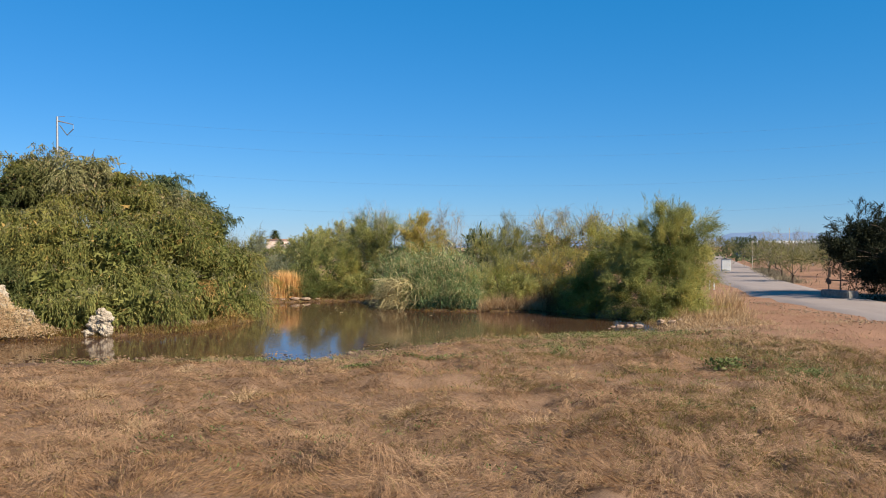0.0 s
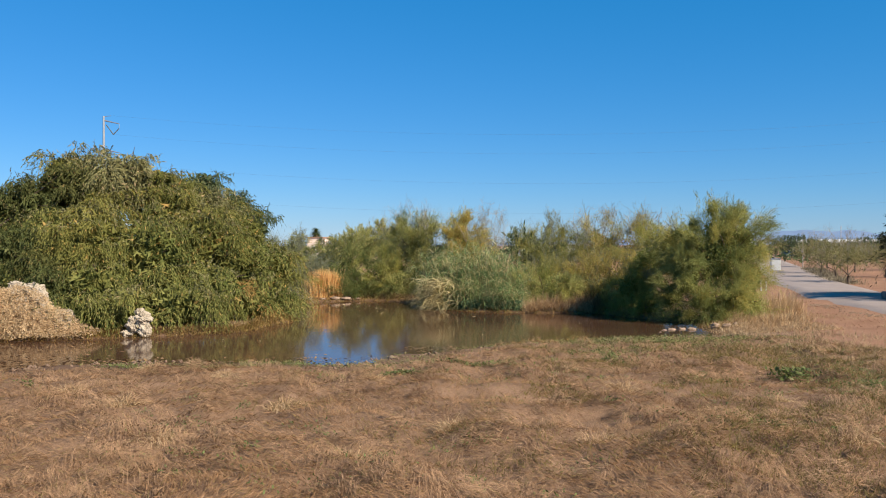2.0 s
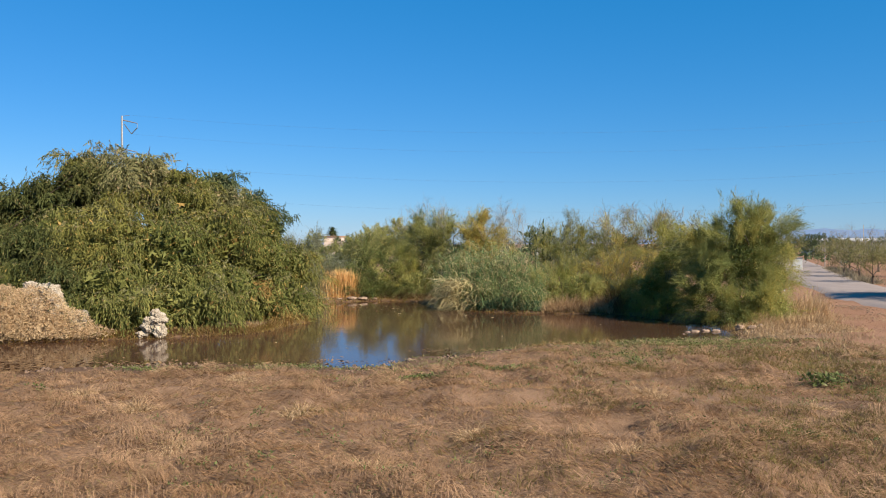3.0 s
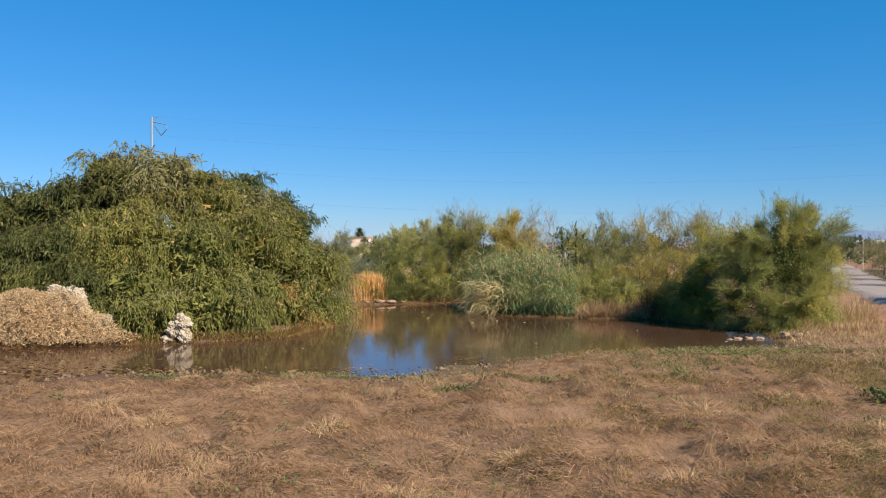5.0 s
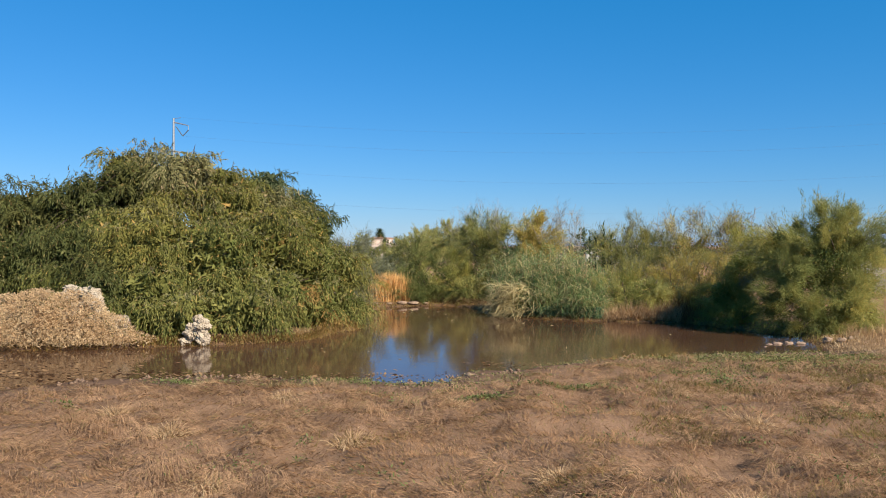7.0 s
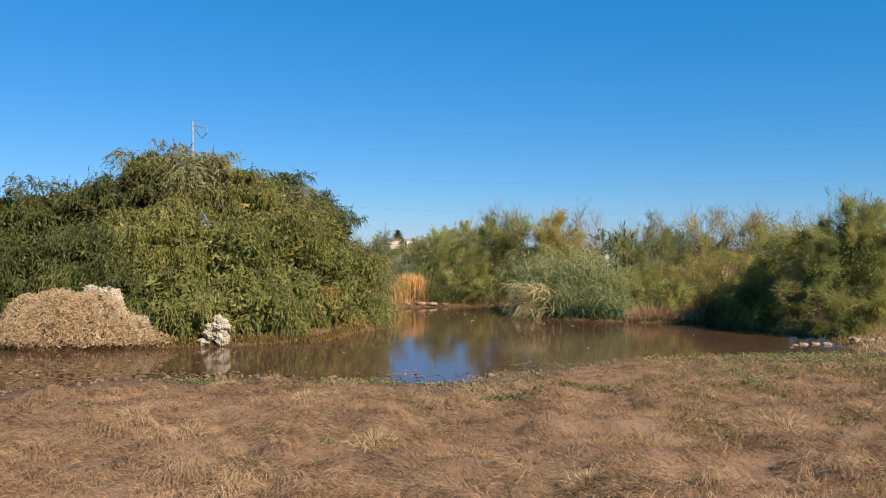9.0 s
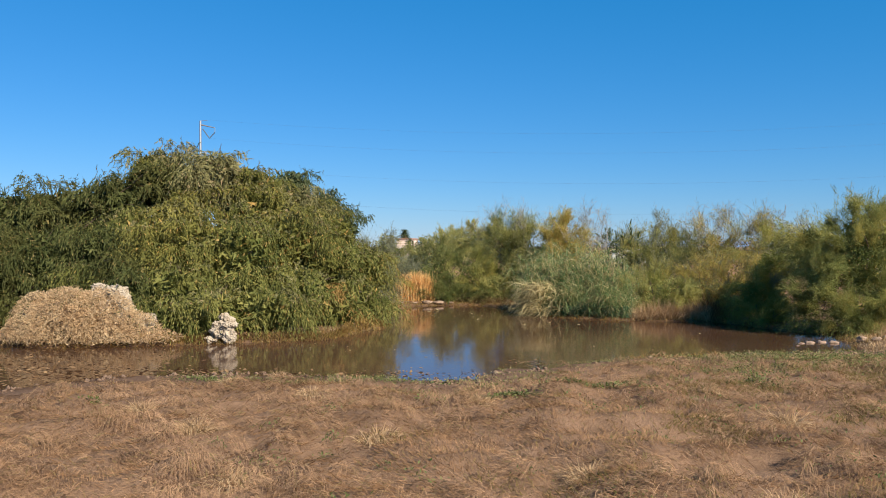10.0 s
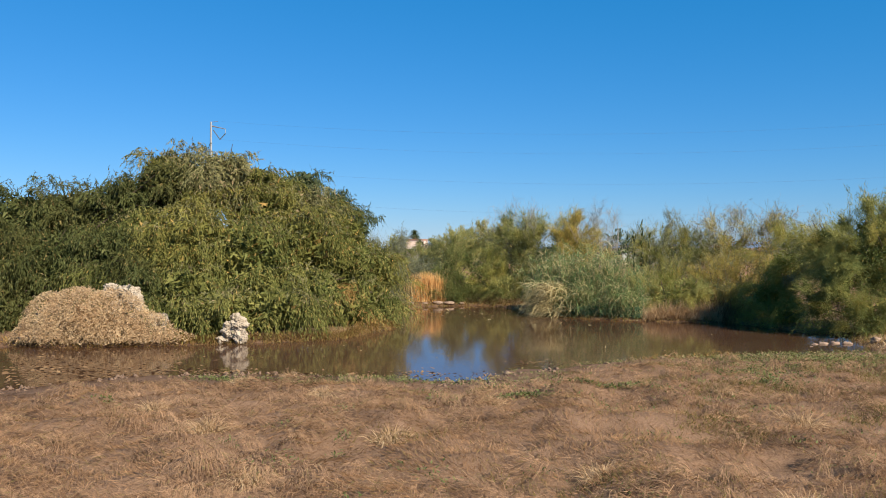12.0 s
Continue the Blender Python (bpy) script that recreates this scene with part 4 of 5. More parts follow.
def dome_of_brush():
    """Rounded mass of tan seed heads on the bank."""
    rng = np.random.default_rng(51)
    c = np.array([-15.4, 25.6, 0.05])
    root = empty("dry_bush", *c)
    lobes = [(-15.5, 25.5, 0.2, 1.25, 1.2, 1.58), (-14.5, 25.7, 0.3, 1.15, 1.05, 1.42), (-16.25, 25.3, 0.1, 0.9, 0.85, 1.55), (-13.6, 25.9, 0.0, 1.0, 0.8, 1.05), (-12.9, 26.05, -0.1, 0.9, 0.6, 0.62), (-16.7, 25.2, -0.1, 0.8, 0.7, 0.95), (-15.0, 25.0, 0.9, 0.5, 0.5, 0.85)]
    p, u = crown_points(lobes, 270, rng, -0.1, 0.12)
    keep = p[:, 2] > 0.04
    p, u = p[keep], u[keep]
    d = unit(u * 0.8 + rng.normal(size=p.shape) * 0.55 + [0, 0, 0.1])
    v, f = sprays(p - d * 0.1, d, rng.uniform(0.12, 0.26, len(p)), np.full(len(p), 0.5), 7, 0.045, 0.019, 0.6, rng)
    v, f = joined(as_triangles(v, f), inner(lobes, 180, 0.12, rng))
    v[:, 2] = np.maximum(v[:, 2], 0.02)
    tagged(part("seed_head_mass", (v - c, f), TAN_BRUSH, root), kind="stuff")
    n = 700
    a = rng.uniform(0, 2 * np.pi, n)
    o = np.stack([-15.3 + 1.7 * np.cos(a) * rng.uniform(0.1, 1, n), 25.8 + 0.7 * np.sin(a) * rng.uniform(0.1, 1, n), np.full(n, 0.0)], 1)
    part("stem_mass", tuple(q - c if k == 0 else q for k, q in enumerate(ribbons(o, unit(rng.normal(size=(n, 3)) * [0.4, 0.4, 0.1] + [0, 0, 1]), rng.uniform(0.6, 1.3, n), np.full(n, 0.014), np.full(n, 0.2), rng, 3))), BROWN_DRY, root)["kind"] = "stuff"
    tagged(root, "dome-shaped dry tan bush covered in seed heads at the water", "dry bush")


dome_of_brush()


def dry_fringe(name, label, x0, y0, x1, y1, depth, n, mat, tall, seed, lean=(0, -0.25), width=0.02, droop=0.4, category="dry grass", kind="", loose=0.28):
    """Upright dry grass along a stretch of bank."""
    rng = np.random.default_rng(seed)
    s, q = rng.uniform(0, 1, n), rng.uniform(0, 1, n)
    x = x0 + (x1 - x0) * s + rng.normal(0, 0.12, n)
    y = y0 + (y1 - y0) * s + depth * q
    z = np.maximum(ground_z(x, y), 0.0) - 0.02
    d = unit(np.stack([rng.normal(lean[0], loose, n), rng.normal(lean[1], loose, n), np.ones(n)], 1))
    h = tall * rng.uniform(0.45, 1.15, n) * (0.75 + 0.4 * vnoise(x * 1.5, y * 1.5, seed))
    v, f = ribbons(np.stack([x, y, z], 1), d, h, np.full(n, width), droop * rng.uniform(0.3, 1.5, n), rng, 3, 0.85)
    v[:, 2] = np.maximum(v[:, 2], z.min() - 0.02)
    c = np.array([(x0 + x1) / 2, (y0 + y1) / 2, 0])
    ob = part(name, (v - c, f), mat)
    ob.location = c
    return tagged(ob, label, category, kind=kind)


dry_fringe("orange_grass", "tall dry bright orange grass in full sun", -9.65, 44.2, -8.15, 44.4, 1.2, 7500, ORANGE_DRY, 1.4, 61, lean=(0, -0.1), width=0.038, droop=0.2, loose=0.1)
dry_fringe("dry_grass_clump", "brown dry stems matted at the water's edge", -6.6, 44.6, -3.9, 43.6, 0.8, 1100, BROWN_DRY, 0.8, 62, lean=(-0.3, -0.5), droop=0.8)
dry_fringe("dry_grass_clump", "yellow dry grass under the willow shoots", -12.6, 26.05, -8.5, 28.0, 0.7, 2600, YELLOW_GRASS, 0.4, 63, lean=(0.1, -0.5), droop=0.7)
dry_fringe("dry_grass_clump", "brown dry grass hanging over the willow bank", -12.2, 26.25, -8.4, 28.1, 0.5, 2600, BROWN_DRY, 0.4, 71, lean=(0.1, -0.6), droop=0.9)
dry_fringe("dry_grass_clump", "straw dry grass hanging over the willow bank", -10.2, 27.1, -7.95, 31.2, 0.6, 2200, STRAW_PALE, 0.38, 72, lean=(0.3, -0.5), droop=0.9)
dry_fringe("dry_grass_clump", "yellow dry grass under the willow's end", -8.5, 28.2, -7.8, 32.8, 0.7, 1800, YELLOW_GRASS, 0.45, 64, lean=(0.4, -0.4), droop=0.7)
dry_fringe("dry_grass_clump", "yellow dry grass between the bush and rock", -13.2, 25.9, -11.9, 26.4, 0.5, 900, YELLOW_GRASS, 0.35, 65, lean=(0.1, -0.4))
dry_fringe("dry_grass_clump", "straw-yellow dry grass at a shrub's foot", 1.6, 36.5, 4.4, 36.5, 0.8, 2600, STRAW_BANK, 1.0, 66, lean=(0.1, -0.35), droop=0.5)
dry_fringe("dry_grass_clump", "rusty dry stems drooping over shaded water", 3.9, 36.9, 5.4, 36.0, 1.8, 1300, BROWN_DRY, 1.5, 67, lean=(-0.1, -0.4), droop=0.5)
dry_fringe("dry_grass_clump", "pale dry grass round the salt cedar's foot", 8.6, 30.4, 11.4, 30.8, 1.6, 2200, STRAW_BANK, 0.55, 68, lean=(0.1, -0.2), droop=0.4)
dry_fringe("dry_grass_clump", "tall pale dry grass by the red earth", 10.6, 32.4, 12.0, 33.2, 1.6, 1200, STRAW_BANK, 1.2, 69, lean=(0.1, -0.1), droop=0.3)
dry_fringe("dry_grass_clump", "flattened pale dry grass at the pond's end", 7.6, 27.4, 11.2, 27.8, 3.4, 7000, STRAW_BANK, 0.3, 70, lean=(0.0, -0.4), droop=0.8)


# ---- stones ----
def stone(name, label, x, y, size, seed, mat, rough=0.25, sub=3, sink=0.15, category="stone", group=""):
    bm = bmesh.new()
    bmesh.ops.create_icosphere(bm, subdivisions=sub, radius=0.5)
    off = Vector((seed * 3.7, seed * 1.3, seed * 2.9))
    for v in bm.verts:
        n = v.co.normalized()
        k = 1 + rough * noise.noise(n * 1.6 + off) * 1.6 + rough * 0.6 * noise.noise(n * 4.0 + off)
        v.co = Vector((v.co.x * size[0], v.co.y * size[1], v.co.z * size[2])) * k
    low = min(v.co.z for v in bm.verts)
    ob = part(name, bm, mat, smooth=True)
    ob.location = (x, y, float(max(ground_z(x, y), -0.1)) - low - sink * size[2])
    return tagged(ob, label, category, group)


def crumbly_boulder(label, blocks):
    """A heap of pale crumbly blocks grown into one another; block: x, y, z, width, depth, height, seed."""
    bm = bmesh.new()
    x0, y0 = blocks[0][0], blocks[0][1]
    for x, y, z, a, b, c, seed in blocks:
        off = Vector((seed * 3.7, seed * 1.3, seed * 2.9))
        for v in bmesh.ops.create_icosphere(bm, subdivisions=4, radius=0.5)["verts"]:
            n = v.co.normalized()
            k = 0.85 + 0.35 * noise.noise(n * 1.8 + off) + 0.40 * abs(noise.noise(n * 4.5 + off)) + 0.22 * abs(noise.noise(n * 10.0 + off))
            v.co = Vector((v.co.x * a * k + x - x0, v.co.y * b * k + y - y0, v.co.z * c * k + z))
    ob = part("boulder", bm, ROCK_WHITE)
    ob.location = (x0, y0, 0)
    return tagged(ob, label, "boulder")


crumbly_boulder("pale crumbly boulder with dark hollow at the waterline", [(-11.3, 26.75, 0.42, 0.45, 0.5, 0.5, 1), (-11.0, 26.75, 0.6, 0.5, 0.5, 0.45, 2), (-10.95, 26.7, 0.22, 0.45, 0.45, 0.5, 3), (-11.5, 26.7, 0.10, 0.4, 0.45, 0.25, 4), (-11.15, 26.8, 0.78, 0.3, 0.35, 0.28, 5)])
crumbly_boulder("small white crumbly boulder beside the tan bush", [(-13.55, 26.55, 0.4, 0.4, 0.45, 0.9, 6), (-13.4, 26.5, 0.72, 0.4, 0.4, 0.36, 7), (-13.7, 26.5, 0.66, 0.35, 0.4, 0.42, 8)])
crumbly_boulder("tall white crumbly boulder behind the tan bush", [(-14.9, 26.75, 0.7, 0.8, 0.8, 1.3, 9), (-14.55, 26.7, 1.5, 0.62, 0.6, 0.46, 10), (-15.15, 26.7, 1.55, 0.6, 0.5, 0.46, 11), (-14.2, 26.6, 0.75, 0.5, 0.5, 1.0, 12), (-14.3, 26.5, 1.25, 0.5, 0.45, 0.5, 13)])
for k, (x, y, a) in enumerate(((-9.2, 42.7, 0.35), (-8.6, 43.2, 0.3), (-8.0, 43.5, 0.5), (-7.5, 43.8, 0.6), (-9.3, 42.0, 0.25), (-6.9, 44.0, 0.3))):
    stone("shore_stone", "flat greyish stone on the far shore", x, y, (a, a * 0.7, a * 0.35), 10 + k, STONE, 0.25, 3, 0.2, group="far shore stones")
for k, (x, y, a) in enumerate(((6.0, 29.5, 0.22), (6.3, 29.7, 0.28), (6.65, 29.9, 0.24), (7.0, 29.8, 0.26), (5.75, 28.9, 0.16), (7.75, 29.7, 0.26), (8.1, 29.5, 0.24), (8.5, 29.9, 0.2))):
    stone("shore_stone", "pale stone standing in shallow water", x, y, (a * 1.1, a * 0.8, a * 0.75), 30 + k, STONE_PALE, 0.45, 3, 0.3, group="stones in the shallows")
for k, (x, y, a) in enumerate(((2.75, 25.95, 0.34), (2.2, 25.8, 0.22), (-0.9, 23.7, 0.18), (1.2, 24.9, 0.16), (-2.45, 22.0, 0.16), (4.4, 27.0, 0.16))):
    stone("shore_stone", "rounded tan stone at the muddy edge", x, y, (a, a * 0.8, a * 0.6), 50 + k, STONE, 0.25, 3, 0.25, group="near shore stones")


# ---- by the road ----
def road_side():
    # The lobes near y 39 are added out of view to shade gate and road.
    feathery_shrub("mesquite_tree", "dense mesquite tree, leaves coloured dark for shade, shading the road", [(23.6, 43.8, 2.9, 2.8, 2.8, 2.5), (21.4, 43.4, 2.3, 1.6, 1.8, 1.2), (26.0, 42.6, 3.4, 2.8, 2.8, 2.7), (23.4, 41.4, 1.9, 2.0, 1.8, 1.7), (23.2, 38.9, 2.9, 2.3, 2.2, 2.4), (26.6, 39.0, 3.4, 2.6, 2.6, 2.8), (21.7, 43.2, 3.15, 2.05, 2.05, 1.70), (20.0, 42.2, 2.66, 1.20, 1.20, 0.75), (21.3, 41.2, 1.54, 1.40, 1.40, 1.06)],
                   (24.2, 43.8), SHADED_LEAF, 71, fill=20.0, density=9, count=11, leaf=0.17, width=0.045, category="mesquite tree", radius=0.2)
    spots = [(25.0, 60.2, 2.7, 1.7, 72), (27.9, 69.5, 2.8, 1.9, 73), (30.5, 79.0, 3.0, 2.4, 74), (36.5, 86.0, 3.0, 2.6, 75), (33.0, 72.0, 2.8, 2.3, 76), (39.0, 99.0, 3.3, 2.8, 77), (33.0, 108.0, 4.2, 3.4, 78), (44.0, 92.0, 3.1, 2.6, 79)]
    for x, y, h, r, seed in spots:
        feathery_shrub("mesquite_tree", "thin olive-brown mesquite tree beside the road", [(x, y, h * 0.78, r, r, h * 0.22), (x + r * 0.6, y + 0.6, h * 0.70, r * 0.7, r * 0.7, h * 0.22), (x - r * 0.6, y + 0.4, h * 0.66, r * 0.6, r * 0.6, h * 0.2)], (x, y),
                       MESQUITE, seed, density=13, count=9, leaf=0.15, width=0.03, shoot=0.7, wisps=24, wisp_len=0.7, skirt=0, wisp_mat=TWIG, category="mesquite tree", radius=0.11, fill=1.2)
    brush = np.random.default_rng(84)
    n = 9000
    s = brush.uniform(0, 1, n)
    x, y = 24.2 + 10.5 * s + np.abs(brush.normal(0, 0.9, n)), 61 + 34 * s + brush.normal(0, 1.0, n)
    o = np.stack([x, y, ground_z(x, y) - 0.02], 1)
    d = unit(brush.normal(size=o.shape) * [0.7, 0.7, 0.2] + [0, 0, 0.9])
    tagged(part("roadside_brush", ribbons(o, d, brush.uniform(0.2, 0.7, n) * (0.4 + vnoise(x * 0.6, y * 0.6, 85)), np.full(n, 0.04), brush.uniform(0.1, 0.6, n), brush, 2, 0.8), BRUSH), "low grey-brown desert brush beside the road", "brush", kind="stuff")
    for x, y, h, seed in ((41.5, 108.0, 5.4, 81), (45.0, 110.0, 5.2, 82), (49.0, 112.0, 5.0, 83)):
        bare_shrub("bare_tree", "leafless pale grey tree behind the mesquites", x, y, h, 2.6, seed, 7, 12, category="bare tree")
    gate = empty("irrigation_gate", 19.2, 41.0, 0.16, 14)
    part("concrete_box", box(-0.1, 0.5, -1.0, 1.0, -0.1, 0.5, 0.04), CONCRETE, gate)
    for y in (0.75, -0.1):
        part("lift_post", rod(0.2, y, 0.4, 0.2, y, 1.5, 0.03), RUST, gate)
    part("cross_bar", rod(0.2, -0.6, 0.98, 0.2, 0.75, 0.98, 0.035), RUST, gate)
    bm = bmesh.new()
    bmesh.ops.create_cone(bm, cap_ends=True, segments=20, radius1=0.17, radius2=0.17, depth=0.05, matrix=Matrix.Translation((0.2, 0.75, 0.92)) @ Matrix.Rotation(radians(80), 4, "Y"))
    part("hand_wheel", bm, RUST, gate)
    tagged(gate, "weathered concrete irrigation gate with rusted lift posts", "irrigation gate")
    cab = empty("utility_cabinet", 28.85, 86.5, 0.15, -16)
    part("housing", box(-0.47, 0.47, -0.4, 0.4, 0.1, 1.3, 0.03), WHITE_PAINT, cab)
    part("plinth", box(-0.53, 0.53, -0.46, 0.46, -0.1, 0.1, 0.02), CONCRETE, cab)
    part("door", box(-0.40, 0.40, -0.43, -0.405, 0.18, 1.23, 0.008), WHITE_PAINT, cab)
    part("cap", box(-0.52, 0.52, -0.45, 0.45, 1.3, 1.35, 0.01), STEEL, cab)
    tagged(cab, "white painted metal utility cabinet on the verge", "utility cabinet")
    for x, y in ((16.1, 51.0), (16.45, 51.2)):
        post = empty("marker_post", x, y, float(ground_z(x, y)))
        part("shaft", box(-0.04, 0.04, -0.04, 0.04, -0.05, 0.62, 0.01), WHITE_PAINT, post)
        part("cap", box(-0.05, 0.05, -0.05, 0.05, 0.62, 0.66, 0.01), WHITE_PAINT, post)
        tagged(post, "short white marker post at the road edge", "marker post", "marker posts")
    for x, y, h, arm in ((34.2, 93.7, 3.3, 0.0), (46.9, 114.7, 5.2, 0.0)):
        pole = empty("light_pole", x, y, 0.15)
        part("shaft", rod(0, 0, -0.1, 0, 0, h, 0.05, 0.035), WOOD_POLE, pole)
        if arm:
            part("arm", rod(0, 0, h - 0.35, arm, 0, h - 0.3, 0.04), STEEL, pole)
            part("lamp_head", box(0.05, 0.35, -0.1, 0.1, h - 0.5, h - 0.35, 0.02), STEEL, pole)
        tagged(pole, "slim grey wooden pole beside the gravel road", "pole")
    rng = np.random.default_rng(80)
    v_all, f_all, n = [], [], 0
    for _ in range(420):
        s = rng.uniform(0, 1)
        x, y = 15.0 - 0.4 * s + rng.normal(0, 0.28), 22 + 17 * s
        r = rng.uniform(0.015, 0.055)
        q = np.array([(1, 0, 0), (0, 1, 0), (-1, 0, 0), (0, -1, 0), (0, 0, 0.8), (0, 0, -0.5)]) * r * rng.uniform(0.6, 1.3, (6, 1)) + [x, y, float(ground_z(x, y)) + 0.02]
        v_all.append(q)
        f_all.append(np.array([(0, 1, 4), (1, 2, 4), (2, 3, 4), (3, 0, 4), (1, 0, 5), (2, 1, 5), (3, 2, 5), (0, 3, 5)]) + n)
        n += 6
    tagged(part("rubble", (np.concatenate(v_all), np.concatenate(f_all)), STONE_PALE), "line of loose reddish rubble along the road edge", "rubble", kind="stuff")


road_side()


# ---- the distance ----
def distance():
    house = empty("house", -35.4, 172.0, 0.1)
    part("wall", box(-2.0, 6.0, -4, 4, -0.2, 3.4), STUCCO, house)
    part("wall", box(-2.0, 1.0, -3.5, 4, 3.4, 4.3), STUCCO, house)
    part("parapet", box(-2.2, 1.2, -3.7, 4.2, 4.3, 4.5), ROOF, house)
    win = part("window", box(-1.2, -0.2, -4.05, -3.9, 1.4, 2.6), WHITE_PAINT, house)
    part("pane", box(-1.1, -0.3, -4.08, -4.04, 1.5, 2.5), WINDOW_DARK, win)
    tagged(house, "pink stucco house with flat stepped roof far off", "house")
    wall = empty("garden_wall", -31.6, 165.0, 0.0)
    part("wall", box(-2.5, 5.0, -0.15, 0.15, -0.2, 3.1), STUCCO, wall)
    part("coping", box(-2.6, 5.1, -0.22, 0.22, 3.1, 3.22), STUCCO, wall)
    tagged(wall, "long pale stucco garden wall far off", "garden wall")
    palm = empty("palm_tree", -38.3, 180.0, 0.1)
    rng = np.random.default_rng(90)
    part("trunk", limb((0, 0, -0.1), (0.1, 0, 5.6), 0.26, 0.2, rng, 0.03, 10, 9), BARK, palm)
    n = 60
    d = unit(rng.normal(size=(n, 3)) + [0, 0, 0.25])
    o = np.tile([0.1, 0, 5.6], (n, 1)) + d * 0.15
    part("crown", joined(*[ribbons(np.repeat(o, 7, 0), unit(np.repeat(d, 7, 0) + rng.normal(size=(n * 7, 3)) * 0.22), rng.uniform(1.0, 1.5, n * 7), np.full(n * 7, 0.09), np.full(n * 7, 0.25), rng, 3)]), PALM_LEAF, palm)
    m = 160
    sd = unit(rng.normal(size=(m, 3)) * [1, 1, 0.2] + [0, 0, -0.8])
    part("dry_skirt", ribbons(np.tile([0.1, 0, 5.5], (m, 1)), sd, rng.uniform(0.7, 1.3, m), np.full(m, 0.12), np.full(m, 0.3), rng, 3), BROWN_DRY, palm, "skirt of dead brown fronds")
    tagged(palm, "short fan palm with a skirt of dead fronds", "palm tree")
    shed = empty("shed", 88.0, 205.0, 0.0)
    part("wall", box(-16, 22, -6, 6, -0.2, 3.3), WOOD_POLE, shed)
    bm = bmesh.new()
    for x in (-17, 23):
        for y, z in ((-6.6, 3.35), (-6.6, 3.6), (0, 4.1), (6.6, 3.6), (6.6, 3.35)):
            bm.verts.new((x, y, z))
    bm.verts.ensure_lookup_table()
    for a in range(5):
        b = (a + 1) % 5
        bm.faces.new([bm.verts[i] for i in (a, b, b + 5, a + 5)])
    bm.faces.new(bm.verts[:5]), bm.faces.new(bm.verts[5:])
    part("roof", bm, SHED_METAL, shed)
    tagged(shed, "long low farm shed with pale metal roof", "shed")
    low = empty("shed", 10.0, 150.0, 0.0)
    part("wall", box(-5, 5, -3, 3, -0.2, 2.9), WHITE_PAINT, low)
    part("roof", box(-5.3, 5.3, -3.3, 3.3, 2.9, 3.1), SHED_METAL, low)
    tagged(low, "small white shed with flat roof", "shed")
    for k, (x, y, h, r) in enumerate(((-37.4, 160, 5.6, 1.6), (-14.0, 140, 5.6, 3.0), (-22.0, 150, 5.0, 3.5), (4.0, 120, 5.0, 2.6), (-3.0, 130, 4.6, 3.2), (14.0, 118, 4.6, 3.0), (23.0, 110, 4.0, 3.0), (-28, 145, 4.6, 3.0), (60, 170, 4.6, 5.0), (75, 165, 4.6, 5.5))):
        feathery_shrub("far_tree", "distant dark green tree on the plain", [(x, y, h * 0.6, r, r, h * 0.4), (x + r * 0.7, y, h * 0.5, r * 0.7, r * 0.7, h * 0.32)], (x, y), DARK_LEAF if k % 2 or k > 3 else CEDAR_OLIVE, 100 + k,
                       density=5, count=9, leaf=0.24, width=0.07, shoot=0.9, category="tree", radius=0.15)
    rng = np.random.default_rng(120)
    n = 2000
    a = rng.uniform(-0.75, 0.75, n)
    r = rng.uniform(130, 420, n)
    c = np.stack([r * np.sin(a), r * np.cos(a), np.zeros(n)], 1)
    o = np.repeat(c, 8, 0) + np.abs(rng.normal(size=(n * 8, 3))) * [0, 0, 0.9] + rng.normal(size=(n * 8, 3)) * [0.9, 0.9, 0]
    d = unit(rng.normal(size=o.shape) + [0, 0, 0.8])
    tagged(part("far_scrub", leaves(o, d, unit(np.cross(d, rng.normal(size=d.shape))), np.full(len(o), 1.0), np.full(len(o), 0.5)), DARK_LEAF), "distant olive desert scrub on the plain", "scrub", kind="stuff")
    xs = np.linspace(-3400, 3400, 300)
    h = 8 + 42 * vnoise(xs / 420, xs * 0, 31) + 22 * vnoise(xs / 90, xs * 0, 32) + 6 * vnoise(xs / 25, xs * 0, 33)
    h = h * np.clip((xs + 600) / 1500, 0.12, 1)
    v = np.concatenate([np.stack([xs, 3000 + 0 * xs, -5 + 0 * xs], 1), np.stack([xs, 3150 + 0 * xs, h], 1), np.stack([xs, 3500 + 0 * xs, -5 + 0 * xs], 1)])
    i = np.arange(299)
    tagged(part("far_hills", (v, np.concatenate([np.stack([i, i + 1, i + 301, i + 300], 1), np.stack([i + 300, i + 301, i + 601, i + 600], 1)])), HILLS), "far hills on the horizon, haze put into their blue colour", "hills", kind="structure")


distance()


